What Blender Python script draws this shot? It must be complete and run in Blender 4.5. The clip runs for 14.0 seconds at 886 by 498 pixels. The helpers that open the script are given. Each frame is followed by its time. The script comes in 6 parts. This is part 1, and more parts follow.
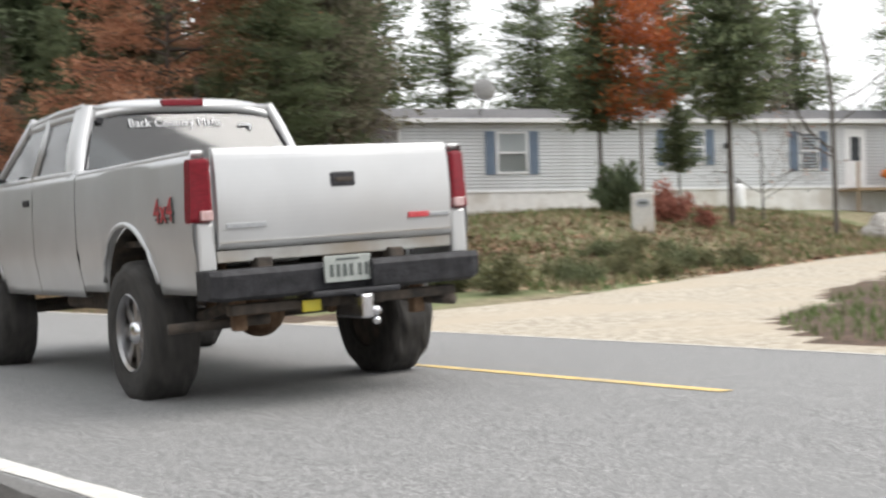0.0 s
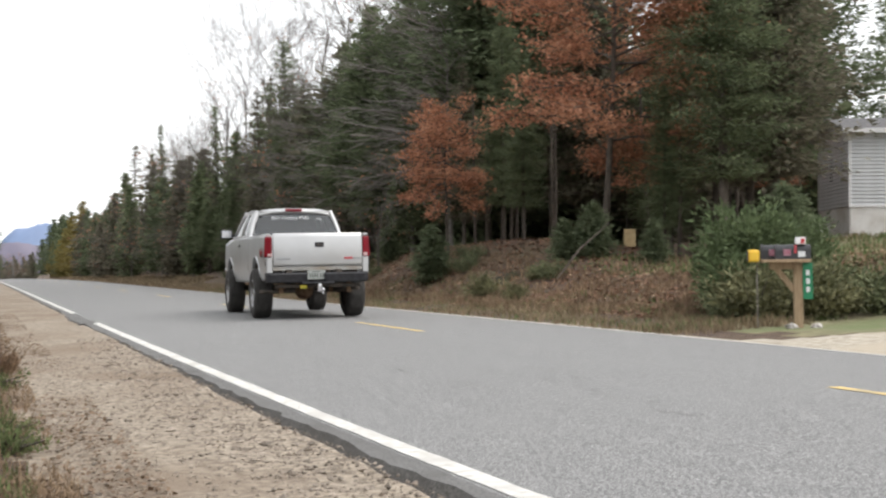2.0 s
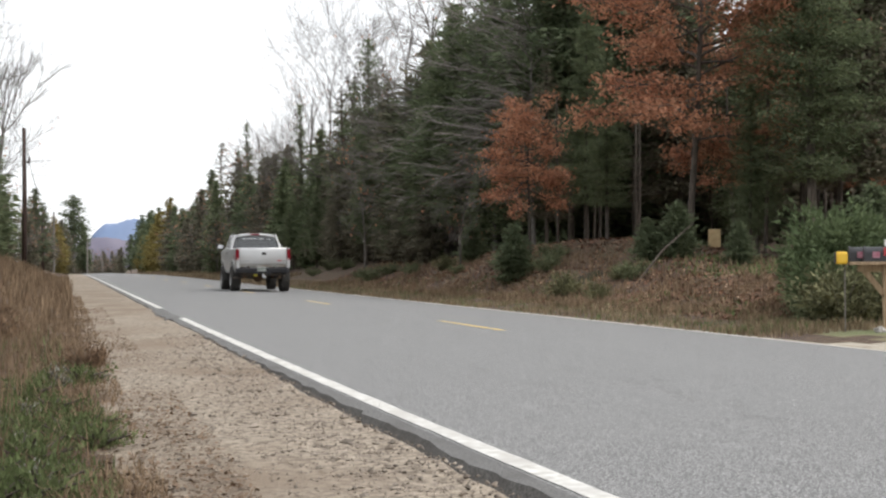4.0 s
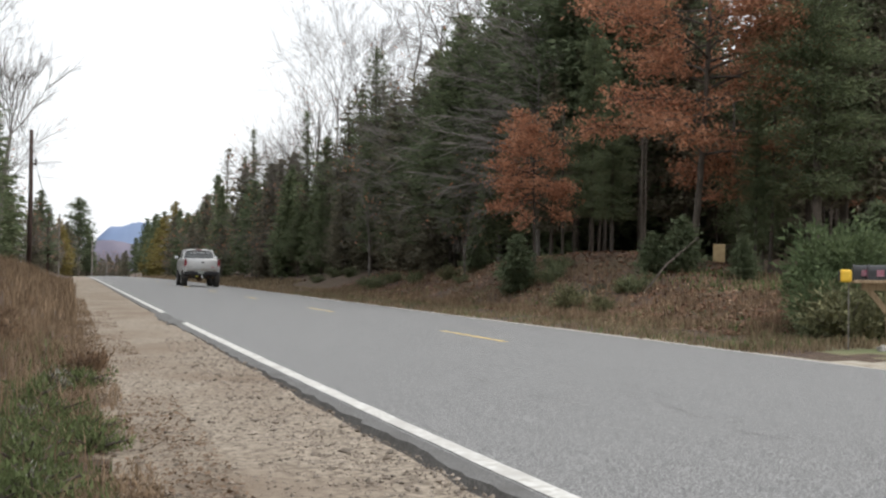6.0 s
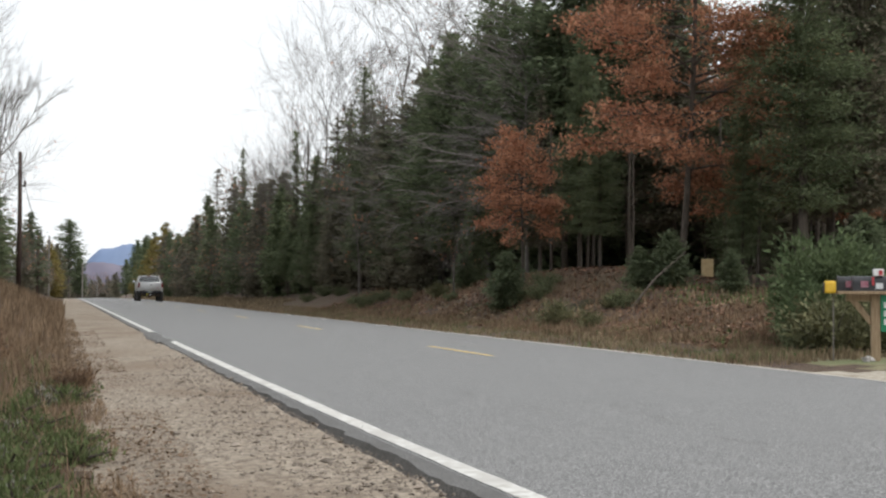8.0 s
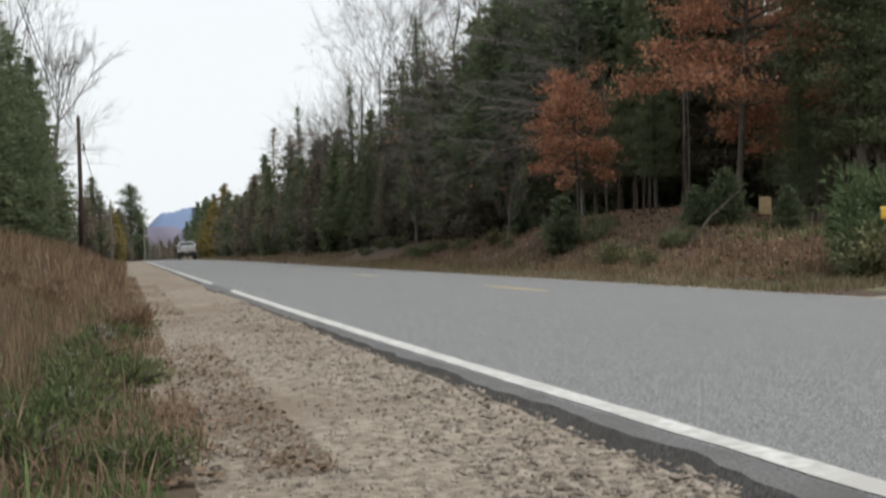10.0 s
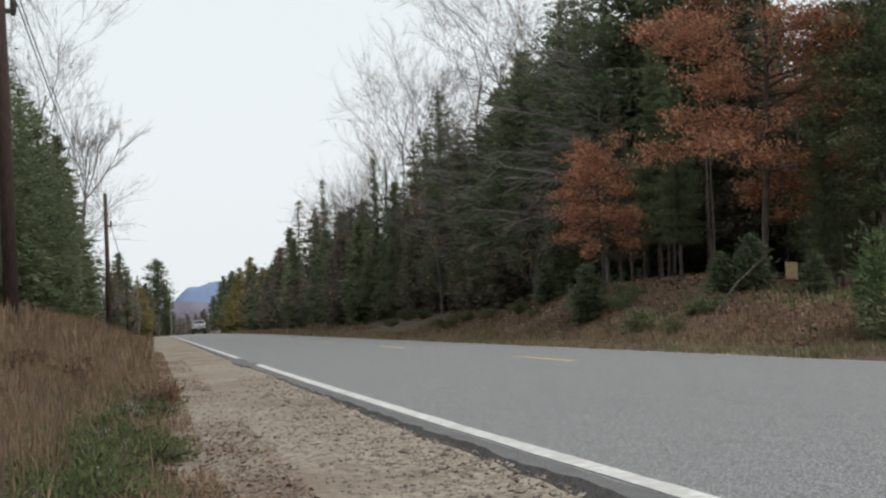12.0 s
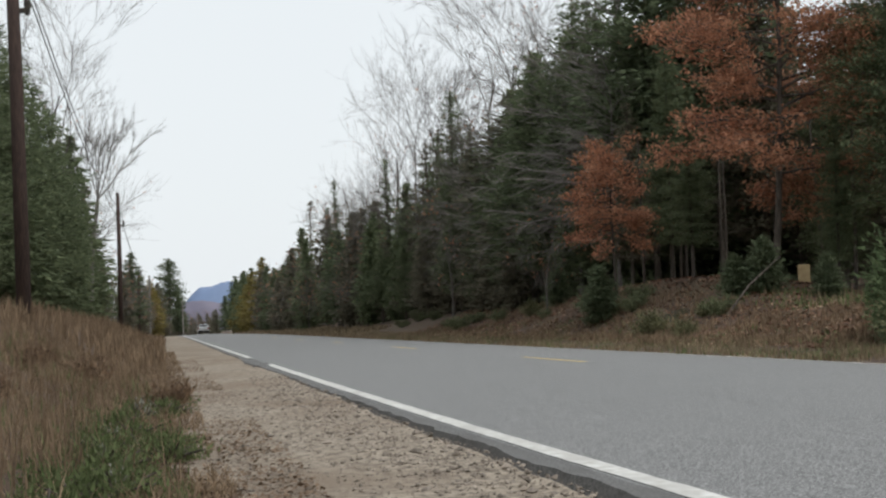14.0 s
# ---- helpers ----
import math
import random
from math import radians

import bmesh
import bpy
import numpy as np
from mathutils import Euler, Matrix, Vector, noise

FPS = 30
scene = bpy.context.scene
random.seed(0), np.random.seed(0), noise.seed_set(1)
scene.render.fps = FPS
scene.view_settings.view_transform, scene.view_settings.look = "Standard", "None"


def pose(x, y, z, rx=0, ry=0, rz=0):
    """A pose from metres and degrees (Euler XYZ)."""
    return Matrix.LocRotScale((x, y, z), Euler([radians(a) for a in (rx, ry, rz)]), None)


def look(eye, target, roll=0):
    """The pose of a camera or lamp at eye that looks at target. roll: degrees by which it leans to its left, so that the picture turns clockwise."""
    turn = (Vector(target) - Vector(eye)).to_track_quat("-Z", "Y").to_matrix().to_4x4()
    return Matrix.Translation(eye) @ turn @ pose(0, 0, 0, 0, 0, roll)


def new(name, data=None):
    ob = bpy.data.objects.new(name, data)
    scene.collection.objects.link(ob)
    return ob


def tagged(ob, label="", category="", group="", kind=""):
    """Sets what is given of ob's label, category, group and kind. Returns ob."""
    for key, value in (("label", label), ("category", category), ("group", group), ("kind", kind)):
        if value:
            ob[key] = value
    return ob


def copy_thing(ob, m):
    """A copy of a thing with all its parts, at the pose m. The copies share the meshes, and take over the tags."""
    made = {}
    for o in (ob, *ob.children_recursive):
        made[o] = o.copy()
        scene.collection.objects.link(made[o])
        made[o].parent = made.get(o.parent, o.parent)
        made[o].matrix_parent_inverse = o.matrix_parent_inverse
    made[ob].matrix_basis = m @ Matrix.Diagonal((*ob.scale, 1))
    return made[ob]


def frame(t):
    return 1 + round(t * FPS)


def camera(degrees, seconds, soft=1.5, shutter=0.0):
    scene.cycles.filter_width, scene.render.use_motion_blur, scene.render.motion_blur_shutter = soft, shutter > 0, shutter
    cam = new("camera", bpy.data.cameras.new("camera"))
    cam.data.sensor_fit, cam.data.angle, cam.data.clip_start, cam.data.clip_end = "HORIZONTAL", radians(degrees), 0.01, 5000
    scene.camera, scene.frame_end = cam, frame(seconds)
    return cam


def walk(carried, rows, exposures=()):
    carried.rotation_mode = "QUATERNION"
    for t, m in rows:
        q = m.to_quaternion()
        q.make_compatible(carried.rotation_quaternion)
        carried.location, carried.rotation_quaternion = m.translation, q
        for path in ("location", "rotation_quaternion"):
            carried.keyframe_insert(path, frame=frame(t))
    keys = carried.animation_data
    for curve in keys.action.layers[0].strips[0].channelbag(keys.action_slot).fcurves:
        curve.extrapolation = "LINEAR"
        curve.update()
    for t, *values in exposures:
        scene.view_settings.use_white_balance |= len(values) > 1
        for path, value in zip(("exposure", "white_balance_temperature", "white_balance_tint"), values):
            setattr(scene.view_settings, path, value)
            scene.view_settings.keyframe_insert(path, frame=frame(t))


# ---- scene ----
# The world: X runs to the right across the road, Y along the road, z up. The road's near white line lies at X = 2.0.
cam = camera(36.92, 14.0, soft=2.3, shutter=0.4)


def eye_pose(x, y, z, yaw, pitch, lean):
    """A camera pose: yaw clockwise from +Y, pitch up, lean to its right, in degrees."""
    return pose(x, y, z) @ pose(0, 0, 0, 0, 0, -yaw) @ pose(0, 0, 0, 90 + pitch, 0, 0) @ pose(0, 0, 0, 0, 0, -lean)


PATH = [
    (0, -0.098, -0.180, 0.889, 38.214, -0.305, 2.001),
    (0.5, -0.087, -0.211, 0.909, 31.330, 0.376, 1.725),
    (1, -0.119, -0.214, 0.923, 26.742, -0.223, 1.145),
    (1.5, -0.139, -0.209, 0.925, 22.500, 0.911, 1.630),
    (2, -0.146, -0.206, 0.934, 19.406, 0.635, 0.845),
    (2.5, -0.149, -0.215, 0.933, 17.569, 0.769, 0.868),
    (3, -0.154, -0.214, 0.946, 16.088, 0.684, 0.606),
    (3.2, -0.154, -0.214, 0.946, 15.845, 0.591, 0.350),
    (5.3, -0.122, -0.187, 0.953, 15.896, 0.593, 0.261),
    (5.5, -0.137, -0.185, 0.954, 15.830, 0.647, 0.115),
    (6, -0.127, -0.201, 0.954, 15.645, 0.993, -0.814),
    (6.5, -0.138, -0.212, 0.957, 16.051, 1.425, 0.003),
    (7, -0.125, -0.222, 0.965, 15.710, 1.873, -0.403),
    (7.2, -0.117, -0.228, 0.964, 16.248, 1.829, -0.038),
    (9.3, -0.032, -0.372, 0.732, 15.360, 1.607, -0.534),
    (9.5, -0.033, -0.375, 0.713, 14.262, 1.170, 0.920),
    (10, -0.013, -0.383, 0.676, 13.479, -0.131, 1.511),
    (10.1, -0.011, -0.383, 0.676, 13.286, -1.330, 0.939),
    (10.5, 0.009, -0.384, 0.687, 12.603, 1.278, 2.285),
    (11, -0.001, -0.379, 0.721, 11.671, 1.931, 2.582),
    (11.5, -0.006, -0.387, 0.705, 12.268, 2.847, 2.845),
    (12, -0.015, -0.396, 0.693, 12.494, 2.928, 2.417),
    (12.5, -0.018, -0.393, 0.697, 12.548, 2.648, 1.500),
    (13, -0.022, -0.392, 0.700, 11.822, 2.855, 1.885),
    (13.5, -0.010, -0.392, 0.693, 12.017, 2.927, 2.020),
    (14, -0.018, -0.390, 0.685, 11.994, 2.995, 2.149),
]
walk(cam, [(r[0], eye_pose(*r[1:])) for r in PATH],
     exposures=[(0, 0.70, 6650, 11), (0.5, 0.69, 6650, 11), (1.5, 0.60, 6650, 11), (3.2, 0.43, 6620, 11), (7.2, 0.16, 6550, 10), (9.5, 0.04, 6550, 9), (11.0, -0.10, 6450, 8), (14.0, -0.14, 6450, 8)])

# ---- overcast daylight ----
SUN_ELEVATION, SUN_TURN = radians(50), radians(134)
world = bpy.data.worlds.new("overcast_sky")
scene.world = world
world.use_nodes = True
wn, wl = world.node_tree.nodes, world.node_tree.links
wn.clear()
sky = wn.new("ShaderNodeTexSky")
sky.sky_type, sky.sun_disc = "NISHITA", False
sky.sun_elevation, sky.sun_rotation = SUN_ELEVATION, SUN_TURN
sky.dust_density, sky.air_density = 4.0, 1.5
veil = wn.new("ShaderNodeMix")
veil.data_type = "RGBA"
veil.inputs[0].default_value = 0.9
veil.inputs[7].default_value = (9.5, 9.85, 10.2, 1)
wl.new(sky.outputs[0], veil.inputs[6])
bg = wn.new("ShaderNodeBackground")
bg.inputs[1].default_value = 0.105
wl.new(veil.outputs[2], bg.inputs[0])
out = wn.new("ShaderNodeOutputWorld")
wl.new(bg.outputs[0], out.inputs[0])
sun_data = bpy.data.lights.new("sun", "SUN")
sun_data.energy, sun_data.angle, sun_data.color = 1.5, radians(40), (1.0, 0.98, 0.95)
sun = new("sun", sun_data)
sun.matrix_world = look((0, 0, 50), (-math.sin(SUN_TURN) * 30, -math.cos(SUN_TURN) * 30, 50 - 40))


# ---- materials ----
def material(name, base, second=None, scale=8.0, rough=0.8, bump=0.0, bump_scale=40.0, metal=0.0, third=None, big=0.6, detail=6.0, spec=0.5, spread=(0.35, 0.65), coords="Object", stretch=(1, 1, 1), per_object=0.0, per_island=0.0, thin=0.0):
    """A procedural surface: two colours mixed by fine noise, a third by broad noise, fine relief; thin lets light through."""
    m = bpy.data.materials.new(name)
    m.use_nodes = True
    n, l = m.node_tree.nodes, m.node_tree.links
    b = n["Principled BSDF"]
    b.inputs["Roughness"].default_value, b.inputs["Metallic"].default_value = rough, metal
    b.inputs["Specular IOR Level"].default_value = spec
    tc, mp = n.new("ShaderNodeTexCoord"), n.new("ShaderNodeMapping")
    mp.inputs["Scale"].default_value = stretch
    l.new(tc.outputs[coords], mp.inputs[0])
    colour = None
    if second is not None:
        t = n.new("ShaderNodeTexNoise")
        t.inputs["Scale"].default_value, t.inputs["Detail"].default_value = scale, detail
        l.new(mp.outputs[0], t.inputs[0])
        r = n.new("ShaderNodeValToRGB")
        r.color_ramp.elements[0].position, r.color_ramp.elements[1].position = spread
        r.color_ramp.elements[0].color, r.color_ramp.elements[1].color = (*base, 1), (*second, 1)
        l.new(t.outputs[0], r.inputs[0])
        colour = r.outputs[0]
        if third is not None:
            t2 = n.new("ShaderNodeTexNoise")
            t2.inputs["Scale"].default_value, t2.inputs["Detail"].default_value = big, 4
            l.new(mp.outputs[0], t2.inputs[0])
            r2 = n.new("ShaderNodeValToRGB")
            r2.color_ramp.elements[0].position, r2.color_ramp.elements[1].position = 0.45, 0.65
            l.new(t2.outputs[0], r2.inputs[0])
            mx = n.new("ShaderNodeMix")
            mx.data_type = "RGBA"
            mx.inputs[7].default_value = (*third, 1)
            l.new(r2.outputs[0], mx.inputs[0])
            l.new(colour, mx.inputs[6])
            colour = mx.outputs[2]
    if per_object or per_island:
        src = n.new("ShaderNodeObjectInfo").outputs["Random"] if per_object else n.new("ShaderNodeNewGeometry").outputs["Random Per Island"]
        amount = per_object or per_island
        mr = n.new("ShaderNodeMapRange")
        mr.inputs["To Min"].default_value, mr.inputs["To Max"].default_value = 1 - amount, 1 + amount
        l.new(src, mr.inputs[0])
        hs = n.new("ShaderNodeHueSaturation")
        l.new(mr.outputs[0], hs.inputs["Value"])
        if colour is None:
            hs.inputs["Color"].default_value = (*base, 1)
        else:
            l.new(colour, hs.inputs["Color"])
        colour = hs.outputs[0]
    if colour is None:
        b.inputs["Base Color"].default_value = (*base, 1)
    else:
        l.new(colour, b.inputs["Base Color"])
    if thin:
        tl, ms = n.new("ShaderNodeBsdfTranslucent"), n.new("ShaderNodeMixShader")
        ms.inputs[0].default_value = thin
        if colour is None:
            tl.inputs[0].default_value = (*base, 1)
        else:
            l.new(colour, tl.inputs[0])
        l.new(b.outputs[0], ms.inputs[1]), l.new(tl.outputs[0], ms.inputs[2])
        l.new(ms.outputs[0], n["Material Output"].inputs[0])
    if bump:
        t3 = n.new("ShaderNodeTexNoise")
        t3.inputs["Scale"].default_value, t3.inputs["Detail"].default_value = bump_scale, 5
        l.new(mp.outputs[0], t3.inputs[0])
        bp = n.new("ShaderNodeBump")
        bp.inputs["Strength"].default_value, bp.inputs["Distance"].default_value = min(1, bump), 0.02 * max(1, bump)
        l.new(t3.outputs[0], bp.inputs["Height"])
        l.new(bp.outputs[0], b.inputs["Normal"])
    return m


ASPHALT = material("asphalt", (0.105, 0.105, 0.105), (0.325, 0.322, 0.318), 95, 0.85, 0.12, 220, third=(0.205, 0.204, 0.202), big=0.3, spec=0.3, spread=(0.43, 0.60))


def flecks(m, colour, scale, lo, hi):
    """Adds small pale stones to a surface's colour."""
    n, l = m.node_tree.nodes, m.node_tree.links
    b = n["Principled BSDF"]
    under = b.inputs["Base Color"].links[0].from_socket
    tc, t, r, mx = n.new("ShaderNodeTexCoord"), n.new("ShaderNodeTexNoise"), n.new("ShaderNodeValToRGB"), n.new("ShaderNodeMix")
    t.inputs["Scale"].default_value, t.inputs["Detail"].default_value = scale, 1.0
    r.color_ramp.elements[0].position, r.color_ramp.elements[1].position = lo, hi
    mx.data_type = "RGBA"
    mx.inputs[7].default_value = (*colour, 1)
    l.new(tc.outputs["Object"], t.inputs[0]), l.new(t.outputs[0], r.inputs[0]), l.new(r.outputs[0], mx.inputs[0])
    l.new(under, mx.inputs[6]), l.new(mx.outputs[2], b.inputs["Base Color"])


flecks(ASPHALT, (0.52, 0.51, 0.49), 85, 0.64, 0.70)
flecks(ASPHALT, (0.06, 0.06, 0.06), 70, 0.63, 0.72)
TAR = material("tar", (0.085, 0.083, 0.08), (0.20, 0.196, 0.19), 60, 0.85, 0.4, 120, third=(0.11, 0.105, 0.10), big=1.6)
GRAVEL = material("gravel", (0.165, 0.132, 0.10), (0.41, 0.345, 0.27), 18, 0.95, 0.75, 70, third=(0.22, 0.168, 0.122), big=0.45)
SAND = material("sandy_gravel", (0.30, 0.26, 0.205), (0.50, 0.45, 0.37), 9, 0.95, 0.9, 45, third=(0.42, 0.36, 0.28), big=0.45)
WHITE_LINE = material("white_road_paint", (0.50, 0.48, 0.44), (0.74, 0.73, 0.70), 14, 0.7, 0.4, 90, third=(0.5, 0.48, 0.45), big=1.5)
YELLOW_LINE = material("yellow_road_paint", (0.62, 0.43, 0.14), (0.72, 0.54, 0.22), 20, 0.7, 0.4, 90, third=(0.45, 0.36, 0.20), big=3.0)
SOIL = material("forest_soil", (0.055, 0.036, 0.025), (0.125, 0.080, 0.055), 7, 1.0, 1.0, 30, third=(0.095, 0.070, 0.040), big=0.4)
LAWN = material("rough_lawn", (0.15, 0.125, 0.075), (0.26, 0.225, 0.135), 5, 1.0, 1.0, 25, third=(0.13, 0.155, 0.065), big=0.35)
STONE = material("stone", (0.22, 0.2, 0.18), (0.5, 0.48, 0.45), 14, 0.9, 0.8, 40, per_object=0.3)
BARK = material("bark", (0.045, 0.037, 0.03), (0.11, 0.09, 0.074), 14, 0.95, 1.0, 30, stretch=(1, 1, 0.25), per_object=0.25)
BARK_GREY = material("grey_bark", (0.14, 0.125, 0.11), (0.27, 0.25, 0.23), 12, 0.95, 0.8, 30, stretch=(1, 1, 0.3), per_object=0.25)
BARK_TWIG = material("brown_grey_bark", (0.085, 0.075, 0.065), (0.17, 0.152, 0.135), 12, 0.95, 0.6, 30, stretch=(1, 1, 0.3), per_object=0.2)
NEEDLES = material("spruce_needles", (0.104, 0.132, 0.072), (0.192, 0.224, 0.124), 1.5, 0.8, per_island=0.25, spec=0.25, thin=0.4)
NEEDLES_PINE = material("pine_needles", (0.095, 0.122, 0.068), (0.165, 0.195, 0.112), 1.5, 0.8, per_island=0.25, spec=0.25, thin=0.4)
NEEDLES_BROWN = material("fir_needles_brownish", (0.126, 0.118, 0.084), (0.215, 0.196, 0.142), 1.2, 0.8, per_island=0.3, spec=0.2, thin=0.4)
NEEDLES_GOLD = material("larch_needles", (0.19, 0.155, 0.05), (0.29, 0.24, 0.09), 1.2, 0.8, per_island=0.3, spec=0.2, thin=0.4)
UNDERSIDE = material("dirty_steel", (0.03, 0.027, 0.024), (0.09, 0.07, 0.055), 9, 0.85, 0.4, 40)
LEAF_ORANGE = material("beech_leaves", (0.36, 0.165, 0.10), (0.50, 0.265, 0.16), 0.9, 0.7, per_island=0.35, spec=0.25, thin=0.4)
LEAF_RED = material("maple_leaves", (0.40, 0.105, 0.04), (0.50, 0.17, 0.065), 1.0, 0.7, per_island=0.3, spec=0.25, thin=0.4)


def mesh_object(name, bm, mat=None, parent=None, label="", smooth=False):
    me = bpy.data.meshes.new(name)
    bm.to_mesh(me)
    bm.free()
    if smooth:
        me.shade_smooth()
    ob = new(name, me)
    for m in (mat if isinstance(mat, (list, tuple)) else [mat]):
        if m:
            me.materials.append(m)
    ob.parent = parent
    if label:
        ob["label"] = label
    return ob


def part(name, bm, mat, parent, label="", smooth=False):
    return mesh_object(name, bm, mat, parent, label, smooth)


def pydata_object(name, verts, faces, mats, parent=None, index=None, smooth=False):
    me = bpy.data.meshes.new(name)
    me.from_pydata(verts, [], faces)
    for m in (mats if isinstance(mats, (list, tuple)) else [mats]):
        me.materials.append(m)
    if index is not None:
        me.polygons.foreach_set("material_index", np.asarray(index, dtype=np.int32))
    if smooth:
        me.shade_smooth()
    me.update()
    ob = new(name, me)
    ob.parent = parent
    return ob


def box(bm, x0, x1, y0, y1, z0, z1, bevel=0.0, m=None):
    """A box, bevelled, added to bm; m moves it."""
    tmp = bmesh.new()
    bmesh.ops.create_cube(tmp, size=1)
    for v in tmp.verts:
        v.co = Vector(((x0 + x1) / 2 + v.co.x * (x1 - x0), (y0 + y1) / 2 + v.co.y * (y1 - y0), (z0 + z1) / 2 + v.co.z * (z1 - z0)))
    if bevel:
        bmesh.ops.bevel(tmp, geom=tmp.edges[:], offset=bevel, segments=2, affect="EDGES", profile=0.5)
    join(bm, tmp, m)
    return bm


def join(bm, tmp, m=None):
    if m is not None:
        bmesh.ops.transform(tmp, matrix=m, verts=tmp.verts)
    me = bpy.data.meshes.new("tmp")
    tmp.to_mesh(me)
    tmp.free()
    bm.from_mesh(me)
    bpy.data.meshes.remove(me)
    return bm


def tube(bm, points, radii, sides=8, caps=True):
    """A tube along points with a radius at each."""
    rings = []
    pts = [Vector(p) for p in points]
    for i, p in enumerate(pts):
        d = (pts[min(i + 1, len(pts) - 1)] - pts[max(i - 1, 0)]).normalized()
        a = d.orthogonal().normalized() if abs(d.z) > 0.9 else d.cross(Vector((0, 0, 1))).normalized()
        b = d.cross(a)
        rings.append([bm.verts.new(p + float(radii[i]) * (math.cos(k * math.tau / sides) * a + math.sin(k * math.tau / sides) * b)) for k in range(sides)])
    for r0, r1 in zip(rings, rings[1:]):
        for k in range(sides):
            bm.faces.new((r0[k], r0[(k + 1) % sides], r1[(k + 1) % sides], r1[k]))
    if caps:
        bm.faces.new(rings[0][::-1])
        bm.faces.new(rings[-1])
    return bm


def one_box(*a, **k):
    return box(bmesh.new(), *a, **k)


def one_tube(*a, **k):
    return tube(bmesh.new(), *a, **k)


# ---- ground ----
def smooth(a, b, x):
    t = min(1, max(0, (x - a) / (b - a)))
    return t * t * (3 - 2 * t)


def bend(y):
    """How far the road has swung to the right at y."""
    return 0.00022 * max(0, y - 210) ** 2


def road_z(y):
    return -0.000032 * max(0, y - 95) ** 2 if y < 260 else -0.87 - 0.0106 * (y - 260)


def crown_z(x):
    """The road's surface across its width, highest on the centre line and lowest on the far edge."""
    u = (x - 5.45) / 3.45
    return 0.032 - 0.065 * u ** 2 - (0.07 * u if u > 0 else -0.03 * u)


def drive_edge(x):
    """Y of the driveway's upper and lower edges."""
    x = max(x, 8)
    return 13.2 + 0.22 * (x - 9) + 2.4 * math.exp(-((x - 9) / 1.5)), 7.7 + 0.45 * (x - 9) - 5.0 * math.exp(-((x - 9) / 0.55))


def height(x, y):
    x = x - bend(y)
    z = road_z(y)
    n1 = noise.noise((x * 0.35, y * 0.35, 3.1)) * 0.5 + noise.noise((x * 1.1, y * 1.1, 7.7)) * 0.22
    if x < 1.75:
        ditch = -0.083 - 0.015 * smooth(1.75, 1.5, x) - 0.02 * smooth(1.2, 0.0, x)
        bank = 1.15 * smooth(-0.3, -3.4, x) * smooth(-6, 14, y) + 0.9 * smooth(-4, -12, x)
        bank *= 1 - 0.45 * smooth(60, 130, y)
        return z + ditch + bank + n1 * 0.10 * smooth(0.2, -1.5, x) + n1 * 0.03 + 0.018 * noise.noise((x * 3.1, y * 2.3, 1)) + 0.010 * noise.noise((x * 9, y * 7, 2))
    if x < 9.2:
        return z - 0.2
    shoulder = -0.135 + 0.09 * smooth(9.3, 11, x)
    bank = 0.78 * smooth(10.6, 15.5, x) + (0.2 + 1.0 * smooth(38, 48, y)) * smooth(16, 34, x)
    bank *= smooth(15, 26, y)
    bank += 0.85 * smooth(27.5, 36, y) * (1 - 0.55 * smooth(39, 53, y)) * smooth(11.2, 15.0, x) * (1 - smooth(16.5, 20, x)) * (1 - smooth(60, 90, y))
    up, low = drive_edge(x)
    house_rise = 1.58 * smooth(11, 24, x) * smooth(up - 1.0, up + 8.5, y)
    drive = 0.36 * smooth(10, 26, x)
    z2 = max(bank, house_rise, drive if y > low - 3 else drive * 0.8)
    far = 1 - 0.5 * smooth(110, 170, y)
    keep = smooth(9.5, 11.5, x) * (0.25 if low < y < up else 1)
    return z + shoulder + z2 * far + n1 * 0.16 * keep


def grid_lines(spans):
    vals = []
    for a, b, step in spans:
        k = max(1, round((b - a) / step))
        vals += [a + (b - a) * i / k for i in range(k)]
    return vals + [spans[-1][1]]


